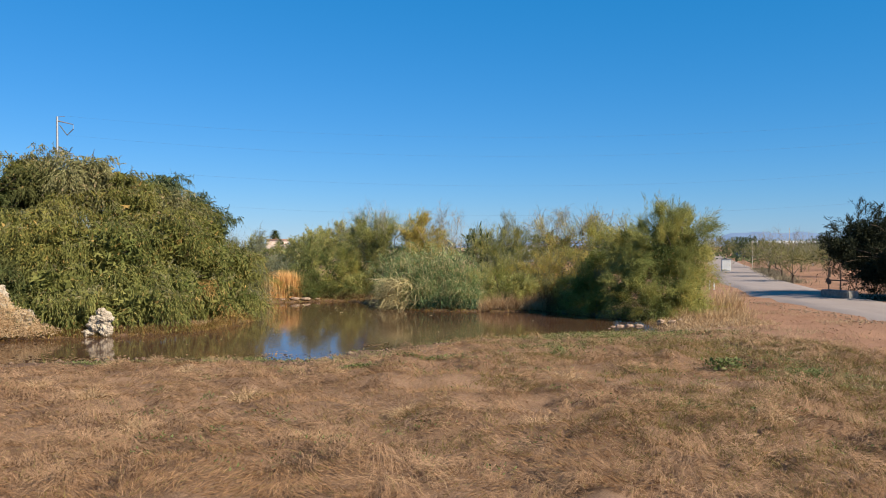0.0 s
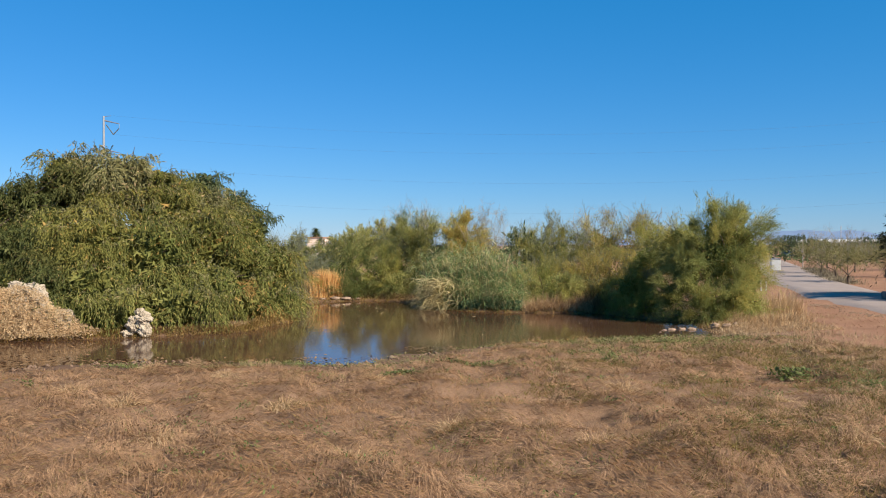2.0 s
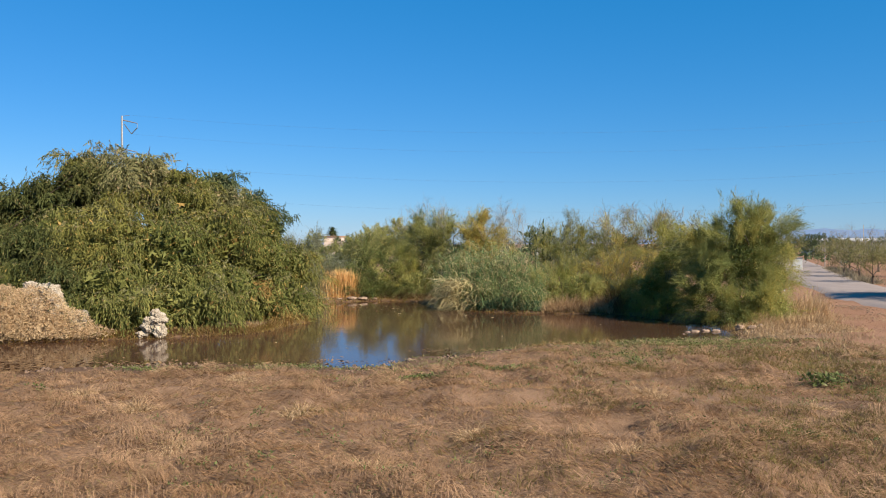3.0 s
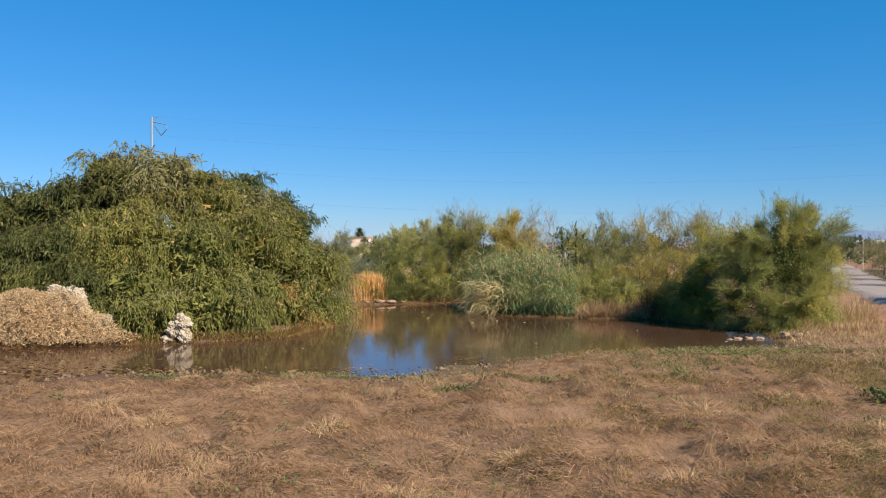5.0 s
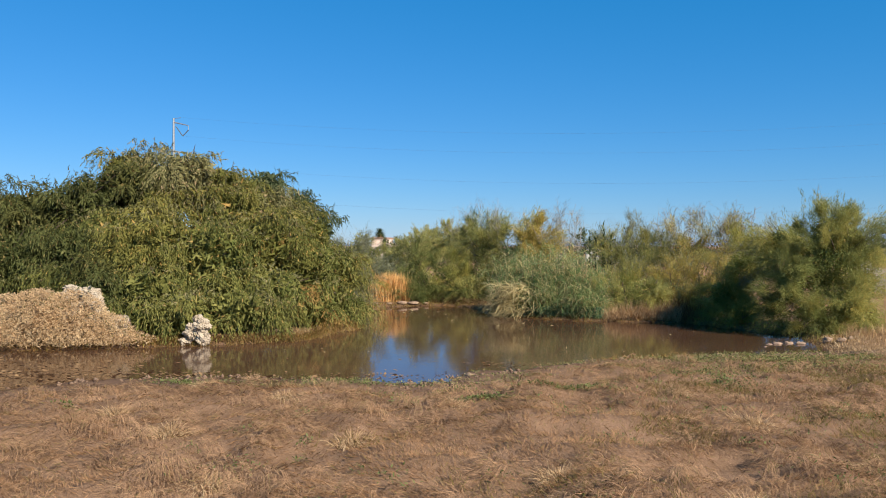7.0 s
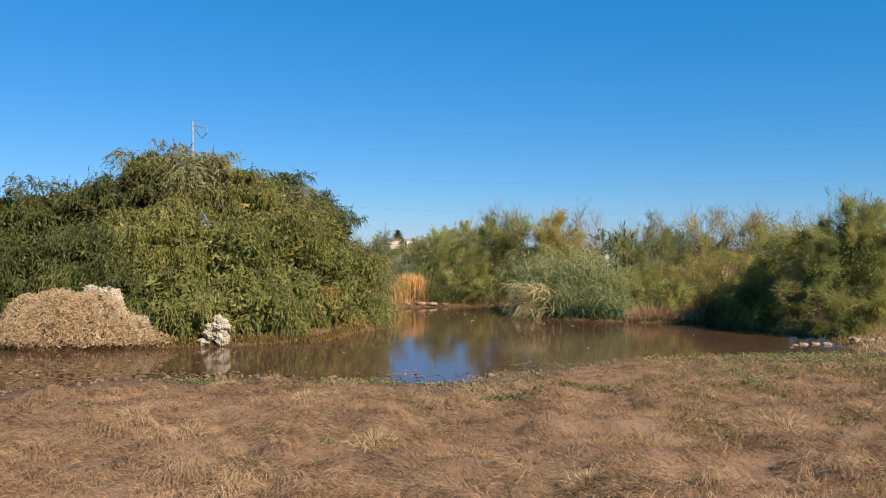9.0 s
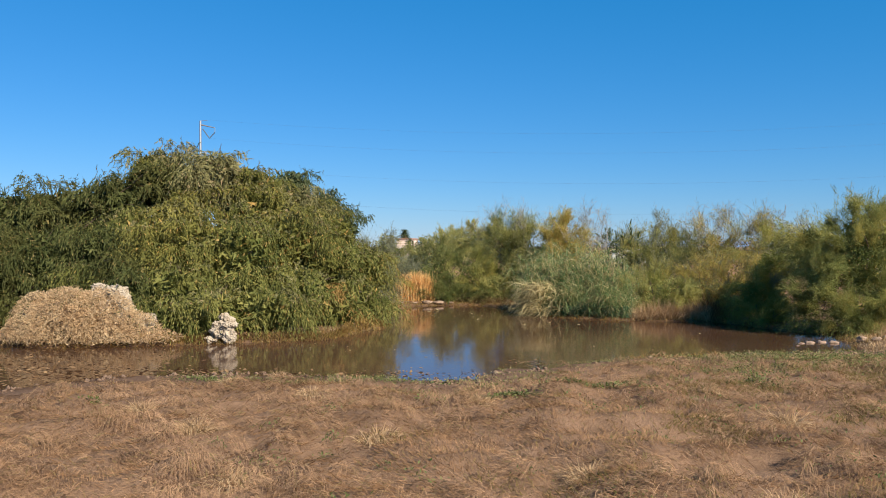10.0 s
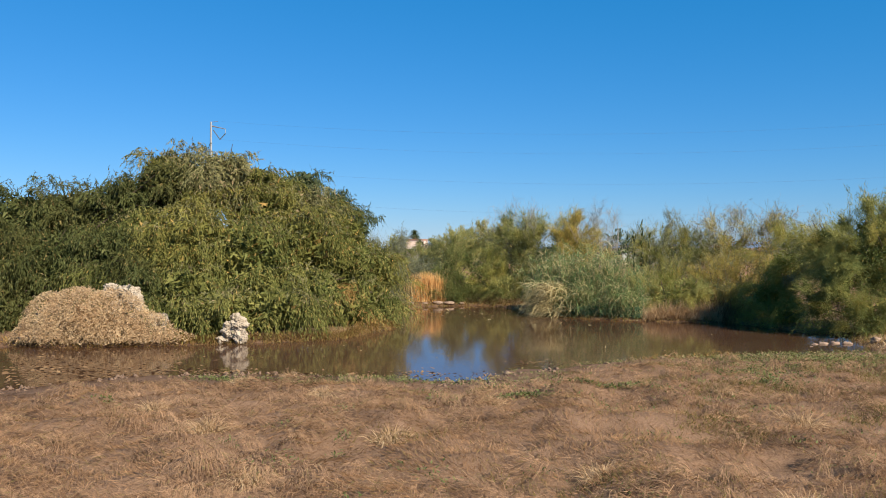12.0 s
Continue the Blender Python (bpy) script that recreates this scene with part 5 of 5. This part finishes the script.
def power_line():
    tower = empty("power_pylon", -109.6, 230.0, 0.0)
    part("mast", rod(0, 0, -0.3, 0, 0, 39.6, 0.55, 0.28, 12), STEEL, tower)
    ends = []
    for z in (38.4, 30.2, 22.0):
        part("arm", rod(0.2, 0, z, 4.5, 0, z - 1.0, 0.22, 0.12), STEEL, tower)
        part("hanger", rod(4.5, 0, z - 1.0, 4.5, 0, z - 2.3, 0.07), STEEL, tower)
        part("insulator", rod(0.7, 0, z - 1.2, 2.8, 0, z - 4.0, 0.13), WIRE, tower)
        part("insulator", rod(4.5, 0, z - 2.3, 2.8, 0, z - 4.0, 0.13), WIRE, tower)
        ends.append(z - 4.0)
    part("lightning_arm", rod(0, 0, 39.5, 2.2, 0, 39.7, 0.07), STEEL, tower)
    tagged(tower, "steel monopole power pylon with bracket arms", "power pylon")
    for z in ends + [39.7]:
        s = np.linspace(-1, 1, 60)
        pts = np.stack([-106.8 + 130 * (s + 1), 230 + 0 * s, z - 6.5 * (1 - s * s)], 1)
        tagged(part("power_line", tube(pts, np.full(60, 0.009), 4), WIRE), "thin dark power line across the sky", "power line", "power lines")


power_line()


# ---- small things on the near field ----
def weeds(name, label, x, y, spread, n, seed, leaf=0.06, mat=None, kind="", height=0.08):
    rng = np.random.default_rng(seed)
    px, py = x + rng.normal(0, spread[0], n), y + rng.normal(0, spread[1], n)
    pz = np.maximum(ground_z(px, py), 0.0) + rng.uniform(0.0, height, n)
    d = unit(rng.normal(size=(n, 3)) * [1, 1, 0.4] + [0, 0, 0.5])
    side = unit(np.cross(d, rng.normal(size=(n, 3)) * 0.4 + [0, 0, 1]))
    length = leaf * rng.uniform(0.6, 1.4, n)
    v, f = leaves(np.stack([px, py, pz], 1), d, side, length, length * 0.55)
    ob = part(name, (v - [x, y, 0], f), mat or WEED)
    ob.location = (x, y, 0)
    return tagged(ob, label, "weeds", kind="stuff")


weeds("weed_clump", "bright green leafy weed clump in dry grass", 6.25, 18.15, (0.22, 0.16), 520, 201, 0.08, height=0.2)
weeds("weed_clump", "green leafy weed clump in dry grass", 4.15, 13.2, (0.12, 0.18), 130, 202, 0.05)
weeds("weed_clump", "sparse green weeds in dry grass", 3.0, 20.8, (0.4, 0.4), 520, 203, 0.06)
weeds("weed_clump", "low green weeds near the muddy shore", 2.6, 22.2, (0.55, 0.35), 480, 204, 0.05)
weeds("weed_band", "low green weeds along the pond's edge", 5.6, 24.6, (1.5, 0.8), 8500, 205, 0.045, WEED_MIX, kind="stuff", height=0.09)
weeds("weed_band", "low green weeds along the pond's edge", 3.0, 23.6, (1.4, 0.7), 2400, 206, 0.042, WEED_MIX, kind="stuff", height=0.07)
weeds("weed_band", "thin green weeds on the muddy shore", -2.1, 18.0, (0.6, 0.12), 700, 207, 0.06, kind="stuff")
weeds("weed_band", "thin green weeds on the muddy shore", -0.3, 19.2, (0.6, 0.1), 480, 208, 0.06, kind="stuff")
weeds("weed_band", "thin green weeds at the waterline", -4.6, 20.3, (1.0, 0.16), 560, 209, 0.05, kind="stuff")
weeds("weed_band", "thin green weeds at the waterline", -8.3, 19.9, (0.5, 0.2), 500, 210, 0.05, kind="stuff")
weeds("weed_clump", "dark green low herb patch by red earth", 7.6, 17.0, (0.6, 0.8), 4200, 211, 0.035, WEED_DULL, height=0.14)
weeds("weed_clump", "small green weed in dry grass", -0.1, 12.3, (0.15, 0.08), 90, 212, 0.04)
weeds("weed_clump", "small green weed in dry grass", 8.0, 15.4, (0.12, 0.1), 90, 213, 0.05)
weeds("weed_clump", "small green weed in dry grass", -8.8, 16.2, (0.12, 0.1), 70, 214, 0.05)


def shore_weeds():
    """Low grey-green weeds on the damp earth behind the near waterline, in loose mats."""
    rng = np.random.default_rng(225)
    x, y = rng.uniform(-9, 7.5, 60000), rng.uniform(17.5, 27.5, 60000)
    d = shore(x, y)
    k = vnoise(x * 0.8, y * 1.6, 52) * 0.6 + vnoise(x * 2.6, y * 4.0, 53) * 0.4
    keep = (d > 0.15) & (d < 2.4) & (y < 24.5 + 0.6 * np.maximum(x, -3)) & (k > 0.58 + 0.1 * rng.uniform(-1, 1, len(x)))
    x, y = x[keep], y[keep]
    n = len(x)
    way = unit(rng.normal(size=(n, 3)) * [1, 1, 0.4] + [0, 0, 0.6])
    size = rng.uniform(0.03, 0.065, n)
    tagged(part("shore_weeds", leaves(np.stack([x, y, ground_z(x, y) + rng.uniform(0.0, 0.06, n)], 1), way, unit(np.cross(way, rng.normal(size=(n, 3)) * 0.4 + [0, 0, 1])), size, size * 0.45), WEED_MIX),
           "low grey-green weeds on damp earth by the waterline", "weeds", kind="stuff")


shore_weeds()


def scattered_weeds():
    """Small green sprouts in loose groups over the dry field."""
    rng = np.random.default_rng(220)
    cx, cy = rng.uniform(-9, 9.5, 260), 9.5 + 16 * rng.uniform(0, 1, 260)
    keep = (near_field(cx, cy) > 0.6) & (shore(cx, cy) > 0.5) & (vnoise(cx * 0.4, cy * 0.4, 51) + 0.035 * cx > 0.45)
    cx, cy = cx[keep], cy[keep]
    k = 34
    n = len(cx) * k
    r = np.repeat(rng.uniform(0.06, 0.3, len(cx)), k)
    px, py = np.repeat(cx, k) + rng.normal(0, 1, n) * r, np.repeat(cy, k) + rng.normal(0, 0.7, n) * r
    d = unit(rng.normal(size=(n, 3)) * [1, 1, 0.4] + [0, 0, 0.6])
    size = rng.uniform(0.03, 0.07, n)
    tagged(part("field_weeds", leaves(np.stack([px, py, ground_z(px, py) + rng.uniform(0.01, 0.1, n)], 1), d, unit(np.cross(d, rng.normal(size=(n, 3)) * 0.4 + [0, 0, 1])), size, size * 0.4), WEED_DULL),
           "scattered small green sprouts in dry grass", "weeds", kind="stuff")


scattered_weeds()


def floating_litter():
    """Dead leaves and pale flecks that drift on the pond, thickest in the shallows."""
    rng = np.random.default_rng(230)
    dark = [(-4.2, 21.7, 0.8, 0.3, 90, 0.11), (-7.0, 40.0, 1.2, 1.6, 16, 0.12), (-3.5, 33.0, 3.2, 3.0, 26, 0.10), (-9.0, 24.5, 2.4, 1.0, 24, 0.10), (2.0, 33.0, 2.4, 1.5, 12, 0.10),
            (-1.0, 24.2, 0.5, 0.2, 40, 0.08), (-1.9, 24.0, 0.4, 0.3, 60, 0.09), (-12.5, 20.4, 2.2, 0.8, 520, 0.15), (-8.6, 21.3, 1.5, 0.3, 200, 0.13), (-14.5, 22.5, 1.8, 1.0, 160, 0.13)]
    pale = [(-5.5, 38.0, 2.0, 2.5, 22, 0.14), (-2.0, 35.5, 2.5, 1.5, 16, 0.13), (-7.5, 27.0, 2.5, 1.5, 12, 0.10), (2.0, 31.0, 2.5, 2.0, 10, 0.10)]
    for name, label, spots, mat, tilt in (("floating_leaves", "scattered dead leaves floating on the water", dark, BROWN_DRY, 0.12), ("pale_flecks", "pale flecks of litter floating on the water", pale, REED_PALE, 0.4)):
        v, f, n = [], [], 0
        for x, y, sx, sy, count, size in spots:
            q = np.stack([rng.normal(x, sx, count), rng.normal(y, sy, count), np.full(count, 0.012)], 1)
            q = q[shore(q[:, 0], q[:, 1]) < -0.1]
            d = unit(rng.normal(size=q.shape) * [1, 1, tilt])
            a, b = leaves(q, d, unit(np.cross(d, [0, 0, 1.0] + 0.2 * rng.normal(size=q.shape))), size * rng.uniform(0.5, 1.5, len(q)), size * rng.uniform(0.3, 0.7, len(q)))
            v.append(a), f.append(b + n)
            n += len(a)
        tagged(part(name, (np.concatenate(v), np.concatenate(f)), mat), label, "floating leaves", kind="stuff")


floating_litter()


def shore_debris():
    """Clods, twigs and pebbles along the muddy near edge."""
    rng = np.random.default_rng(240)
    x, y = rng.uniform(-13, 8, 9000), rng.uniform(17.5, 28.5, 9000)
    d = shore(x, y)
    keep = (d > -0.25) & (d < 0.7) & (vnoise(x * 1.4, y * 1.4, 61) > 0.45) & (y < 24 + 0.55 * np.maximum(x, -4))
    x, y = x[keep][:520], y[keep][:520]
    shape = np.array([(1, 0, 0), (0, 1, 0), (-1, 0, 0), (0, -1, 0), (0, 0, 0.7), (0, 0, -0.6)])
    faces = np.array([(0, 1, 4), (1, 2, 4), (2, 3, 4), (3, 0, 4), (1, 0, 5), (2, 1, 5), (3, 2, 5), (0, 3, 5)])
    n = len(x)
    size = rng.uniform(0.012, 0.05, (n, 1, 1)) * rng.uniform(0.6, 1.5, (n, 6, 1)) * rng.uniform(0.7, 1.8, (n, 1, 3))
    v = shape[None] * size + np.stack([x, y, np.maximum(ground_z(x, y), -0.01) + 0.008], 1)[:, None]
    f = faces[None] + (np.arange(n) * 6)[:, None, None]
    tagged(part("shore_debris", (v.reshape(-1, 3), f.reshape(-1, 3)), MUD_CLOD), "small clods and pebbles along the muddy shore", "debris", kind="stuff")


shore_debris()


def tuft(x, y, n, tall, spread, seed, mat=STRAW_BANK):
    rng = np.random.default_rng(seed)
    a, q = rng.uniform(0, 2 * np.pi, n), rng.uniform(0, 1, n)
    o = np.stack([np.cos(a) * q * spread, np.sin(a) * q * spread, np.full(n, -0.02)], 1)
    d = unit(np.stack([np.cos(a) * q * 0.9, np.sin(a) * q * 0.9, np.full(n, 0.8)], 1) + rng.normal(size=(n, 3)) * 0.25)
    v, f = ribbons(o, d, 1.3 * tall * rng.uniform(0.6, 1.2, n), np.full(n, 0.011), rng.uniform(0.4, 1.2, n), rng, 3, 0.9)
    ob = part("grass_tuft", (v, f), mat)
    ob.location = (x, y, float(ground_z(x, y)))
    return tagged(ob, "pale straw tuft standing out of flattened grass", "grass tuft", "grass tufts")


for k, (x, y, n, h, s) in enumerate(((-7.1, 20.55, 200, 0.34, 0.12), (2.57, 16.7, 520, 0.42, 0.24), (0.75, 17.1, 300, 0.32, 0.2), (4.0, 18.2, 260, 0.22, 0.2), (-0.45, 13.1, 420, 0.36, 0.25),
                                     (-6.2, 14.7, 420, 0.34, 0.26), (-8.0, 16.4, 380, 0.3, 0.3), (-7.6, 19.3, 360, 0.3, 0.25), (-3.4, 14.6, 380, 0.32, 0.28), (-2.3, 17.2, 300, 0.26, 0.25), (3.6, 14.1, 380, 0.3, 0.3), (1.6, 12.4, 360, 0.28, 0.28), (5.2, 15.9, 320, 0.28, 0.26), (-1.7, 11.2, 340, 0.26, 0.26),
                                     (-4.6, 12.4, 360, 0.28, 0.3), (-5.4, 17.8, 300, 0.26, 0.28), (1.9, 19.6, 260, 0.22, 0.22), (4.9, 12.2, 340, 0.28, 0.28), (-9.6, 14.8, 340, 0.3, 0.3))):
    tuft(x, y, n, h, s, 300 + k)


def field_grass():
    """Dry matted grass on the near field: short straws lying every way, and tussocks whose blades fall outwards."""
    rng = np.random.default_rng(400)

    def spread(n, power):
        y = 8.6 + 17.4 * rng.uniform(0, 1, n) ** power
        left = -0.6 - 0.80 * (y - 3.0)
        x = left + rng.uniform(0, 1, n) * (0.8 + 0.53 * y - left)
        return x, y

    def comb(x, y):
        """The way in which the wind and the walkers have laid the straw."""
        return 9.0 * vnoise(x * 0.45, y * 0.45, 25) + 2.5 * vnoise(x * 1.6, y * 1.6, 26) - 2.0

    x, y = spread(250000, 1.2)
    cover = vnoise(x * 1.1, y * 1.1, 1) * 0.55 + vnoise(x * 2.7, y * 2.7, 2) * 0.45
    keep = (near_field(x, y) > rng.uniform(0.1, 0.9, len(x))) & (cover + rng.uniform(-0.3, 0.3, len(x)) > 0.36)
    x, y, cover = x[keep], y[keep], cover[keep]
    keep = shore(x, y) > np.where(x < -7, 1.3, 0.7) + 1.1 * rng.uniform(0, 1, len(x))
    x, y, cover = x[keep], y[keep], cover[keep]
    n = len(x)
    z = ground_z(x, y) + rng.uniform(-0.01, 0.05, n) * cover
    turn = comb(x, y) + rng.normal(0, 0.7, n)
    d = unit(np.stack([np.cos(turn), np.sin(turn), rng.normal(0.25, 0.3, n)], 1))
    side = unit(np.cross(d, rng.normal(size=(n, 3)) * 0.5 + [0, 0, 1]))
    flat = leaves(np.stack([x, y, z], 1), d, side, rng.uniform(0.06, 0.18, n), rng.uniform(0.006, 0.010, n) * (0.5 + y / 28))
    tagged(part("field_grass", flat, STRAW), "matted dry straw-brown grass on the near field", "grass", kind="stuff")
    x, y = rng.uniform(-15, -6, 16000), rng.uniform(16, 22.5, 16000)
    d_ = shore(x, y)
    keep = (d_ > -0.1) & (d_ < 2.6) & (vnoise(x * 1.2, y * 2.6, 27) > 0.42)
    x, y = x[keep], y[keep]
    n = len(x)
    turn = rng.normal(0, 0.6, n)
    d = unit(np.stack([np.cos(turn), np.sin(turn), rng.normal(0.1, 0.15, n)], 1))
    bits = leaves(np.stack([x, y, np.maximum(ground_z(x, y), 0) + 0.01], 1), d, unit(np.cross(d, [0, 0.2, 1.0])), rng.uniform(0.06, 0.2, n), rng.uniform(0.012, 0.03, n))
    tagged(part("straw_litter", bits, STRAW), "bits of wet straw strewn over shallow mud", "straw litter", kind="stuff")
    x, y = spread(2300, 1.0)
    keep = (near_field(x, y) > 0.5) & (shore(x, y) > np.where(x > 3, 2.4, np.where(x < -7, 2.1, 1.6))) & (vnoise(x * 0.55, y * 0.55, 23) + 0.4 * vnoise(x * 1.7, y * 1.7, 24) > 0.52)
    x, y = x[keep], y[keep]
    k = 70
    m = len(x) * k
    r = np.repeat(rng.uniform(0.12, 0.36, len(x)), k)
    tall = np.repeat(rng.uniform(0.5, 1.3, len(x)), k)
    turn = np.repeat(comb(x, y) + rng.normal(0, 0.5, len(x)), k)
    a, q = rng.uniform(0, 6.283, m), np.sqrt(rng.uniform(0, 1, m))
    px, py = np.repeat(x, k) + np.cos(a) * q * r, np.repeat(y, k) + np.sin(a) * q * r
    o = np.stack([px, py, ground_z(px, py) + 0.20 * (1 - q * q) * tall - 0.01], 1)
    d = unit(np.stack([0.75 * np.cos(turn) + 0.55 * np.cos(a) * q, 0.75 * np.sin(turn) + 0.55 * np.sin(a) * q, rng.uniform(0.15, 0.7, m)], 1) + rng.normal(size=(m, 3)) * 0.2)
    blades = ribbons(o, d, rng.uniform(0.10, 0.27, m) * tall, rng.uniform(0.0055, 0.0085, m) * (0.55 + py / 30), rng.uniform(0.5, 1.3, m), rng, 2, 0.85)
    tagged(part("field_tussocks", blades, STRAW_LIGHT), "low straw tussocks scattered over the near field", "grass", kind="stuff")


field_grass()


def green_undergrass():
    """Short olive blades between the straws, thickest towards the red earth."""
    rng = np.random.default_rng(403)
    n = 150000
    x, y = rng.uniform(-6, 10, n), 8.6 + 15 * rng.uniform(0, 1, n)
    k = vnoise(x * 0.7, y * 0.7, 71) * 0.6 + vnoise(x * 2.3, y * 2.3, 72) * 0.4 + 0.05 * (x - 3.2)
    keep = (k > 0.59 + 0.14 * rng.uniform(-1, 1, n)) & (near_field(x, y) > 0.4) & (shore(x, y) > 1.2)
    x, y = x[keep], y[keep]
    n = len(x)
    d = unit(np.stack([rng.normal(0, 0.7, n), rng.normal(0, 0.7, n), np.full(n, 0.8)], 1))
    v, f = needles(np.stack([x, y, ground_z(x, y) - 0.01], 1), d, unit(np.cross(d, rng.normal(size=(n, 3)))), rng.uniform(0.06, 0.2, n), rng.uniform(0.007, 0.013, n))
    tagged(part("green_grass", (v, f), OLIVE_GRASS), "short olive-green grass among dry straw", "grass", kind="stuff")


green_undergrass()


def bank_fringe():
    """Rough dry and green grass that overhangs the water along the far banks."""
    rng = np.random.default_rng(405)
    x, y = rng.uniform(-24, 12, 160000), rng.uniform(24, 48, 160000)
    d = shore(x, y)
    keep = (d > -0.12) & (d < 0.9) & (y > 24.4) & ((x < 3) | (y > 29.5))
    x, y = x[keep], y[keep]
    n = len(x)
    way = unit(np.stack([rng.normal(0, 0.5, n), rng.normal(-0.35, 0.4, n), rng.uniform(0.3, 1.0, n)], 1))
    v, f = ribbons(np.stack([x, y, np.maximum(ground_z(x, y), 0) - 0.02], 1), way, rng.uniform(0.15, 0.5, n), rng.uniform(0.015, 0.03, n), rng.uniform(0.3, 1.1, n), rng, 2, 0.85)
    v[:, 2] = np.maximum(v[:, 2], 0.005)
    tagged(part("bank_grass", (v, f), YELLOW_GRASS), "rough dry grass overhanging the far banks", "grass", kind="stuff")


bank_fringe()


def verge_clods():
    """Small clods and pebbles of red earth strewn between field and road."""
    rng = np.random.default_rng(411)
    n = 2600
    x, y = rng.uniform(8.0, 15.5, n), rng.uniform(16, 42, n)
    keep = (near_field(x, y) < 0.5) & (shore(x, y) > 0.6) & (vnoise(x * 0.8, y * 0.8, 43) > 0.4)
    x, y = x[keep], y[keep]
    n = len(x)
    shape = np.array([(1, 0, 0), (0, 1, 0), (-1, 0, 0), (0, -1, 0), (0, 0, 0.7), (0, 0, -0.6)])
    faces = np.array([(0, 1, 4), (1, 2, 4), (2, 3, 4), (3, 0, 4), (1, 0, 5), (2, 1, 5), (3, 2, 5), (0, 3, 5)])
    size = rng.uniform(0.008, 0.034, (n, 1, 1)) * rng.uniform(0.6, 1.5, (n, 6, 1)) * rng.uniform(0.7, 1.5, (n, 1, 3))
    v = shape[None] * size + np.stack([x, y, ground_z(x, y) + 0.012], 1)[:, None]
    f = faces[None] + (np.arange(n) * 6)[:, None, None]
    tagged(part("earth_clods", (v.reshape(-1, 3), f.reshape(-1, 3)), EARTH_CLOD), "small clods of reddish earth strewn on the verge", "clods", kind="stuff")


verge_clods()


def verge_grass():
    """Sparse pale grass on the red earth between field and road."""
    rng = np.random.default_rng(410)
    n = 26000
    x, y = rng.uniform(7.5, 15.0, n), rng.uniform(14, 42, n)
    k = vnoise(x * 0.9, y * 0.9, 41) * 0.7 + vnoise(x * 3, y * 3, 42) * 0.3 - 0.06 * (x - 9.5)
    keep = (k > 0.48 + 0.15 * rng.uniform(-1, 1, n)) & (shore(x, y) > 0.5)
    x, y = x[keep], y[keep]
    n = len(x)
    d = unit(np.stack([rng.normal(0, 0.5, n), rng.normal(0, 0.5, n), np.ones(n)], 1))
    v, f = ribbons(np.stack([x, y, ground_z(x, y) - 0.01], 1), d, rng.uniform(0.12, 0.4, n), np.full(n, 0.014), rng.uniform(0.2, 0.8, n), rng, 2, 0.85)
    tagged(part("verge_grass", (v, f), STRAW_PALE), "sparse pale dry grass on red earth", "grass", kind="stuff")


verge_grass()
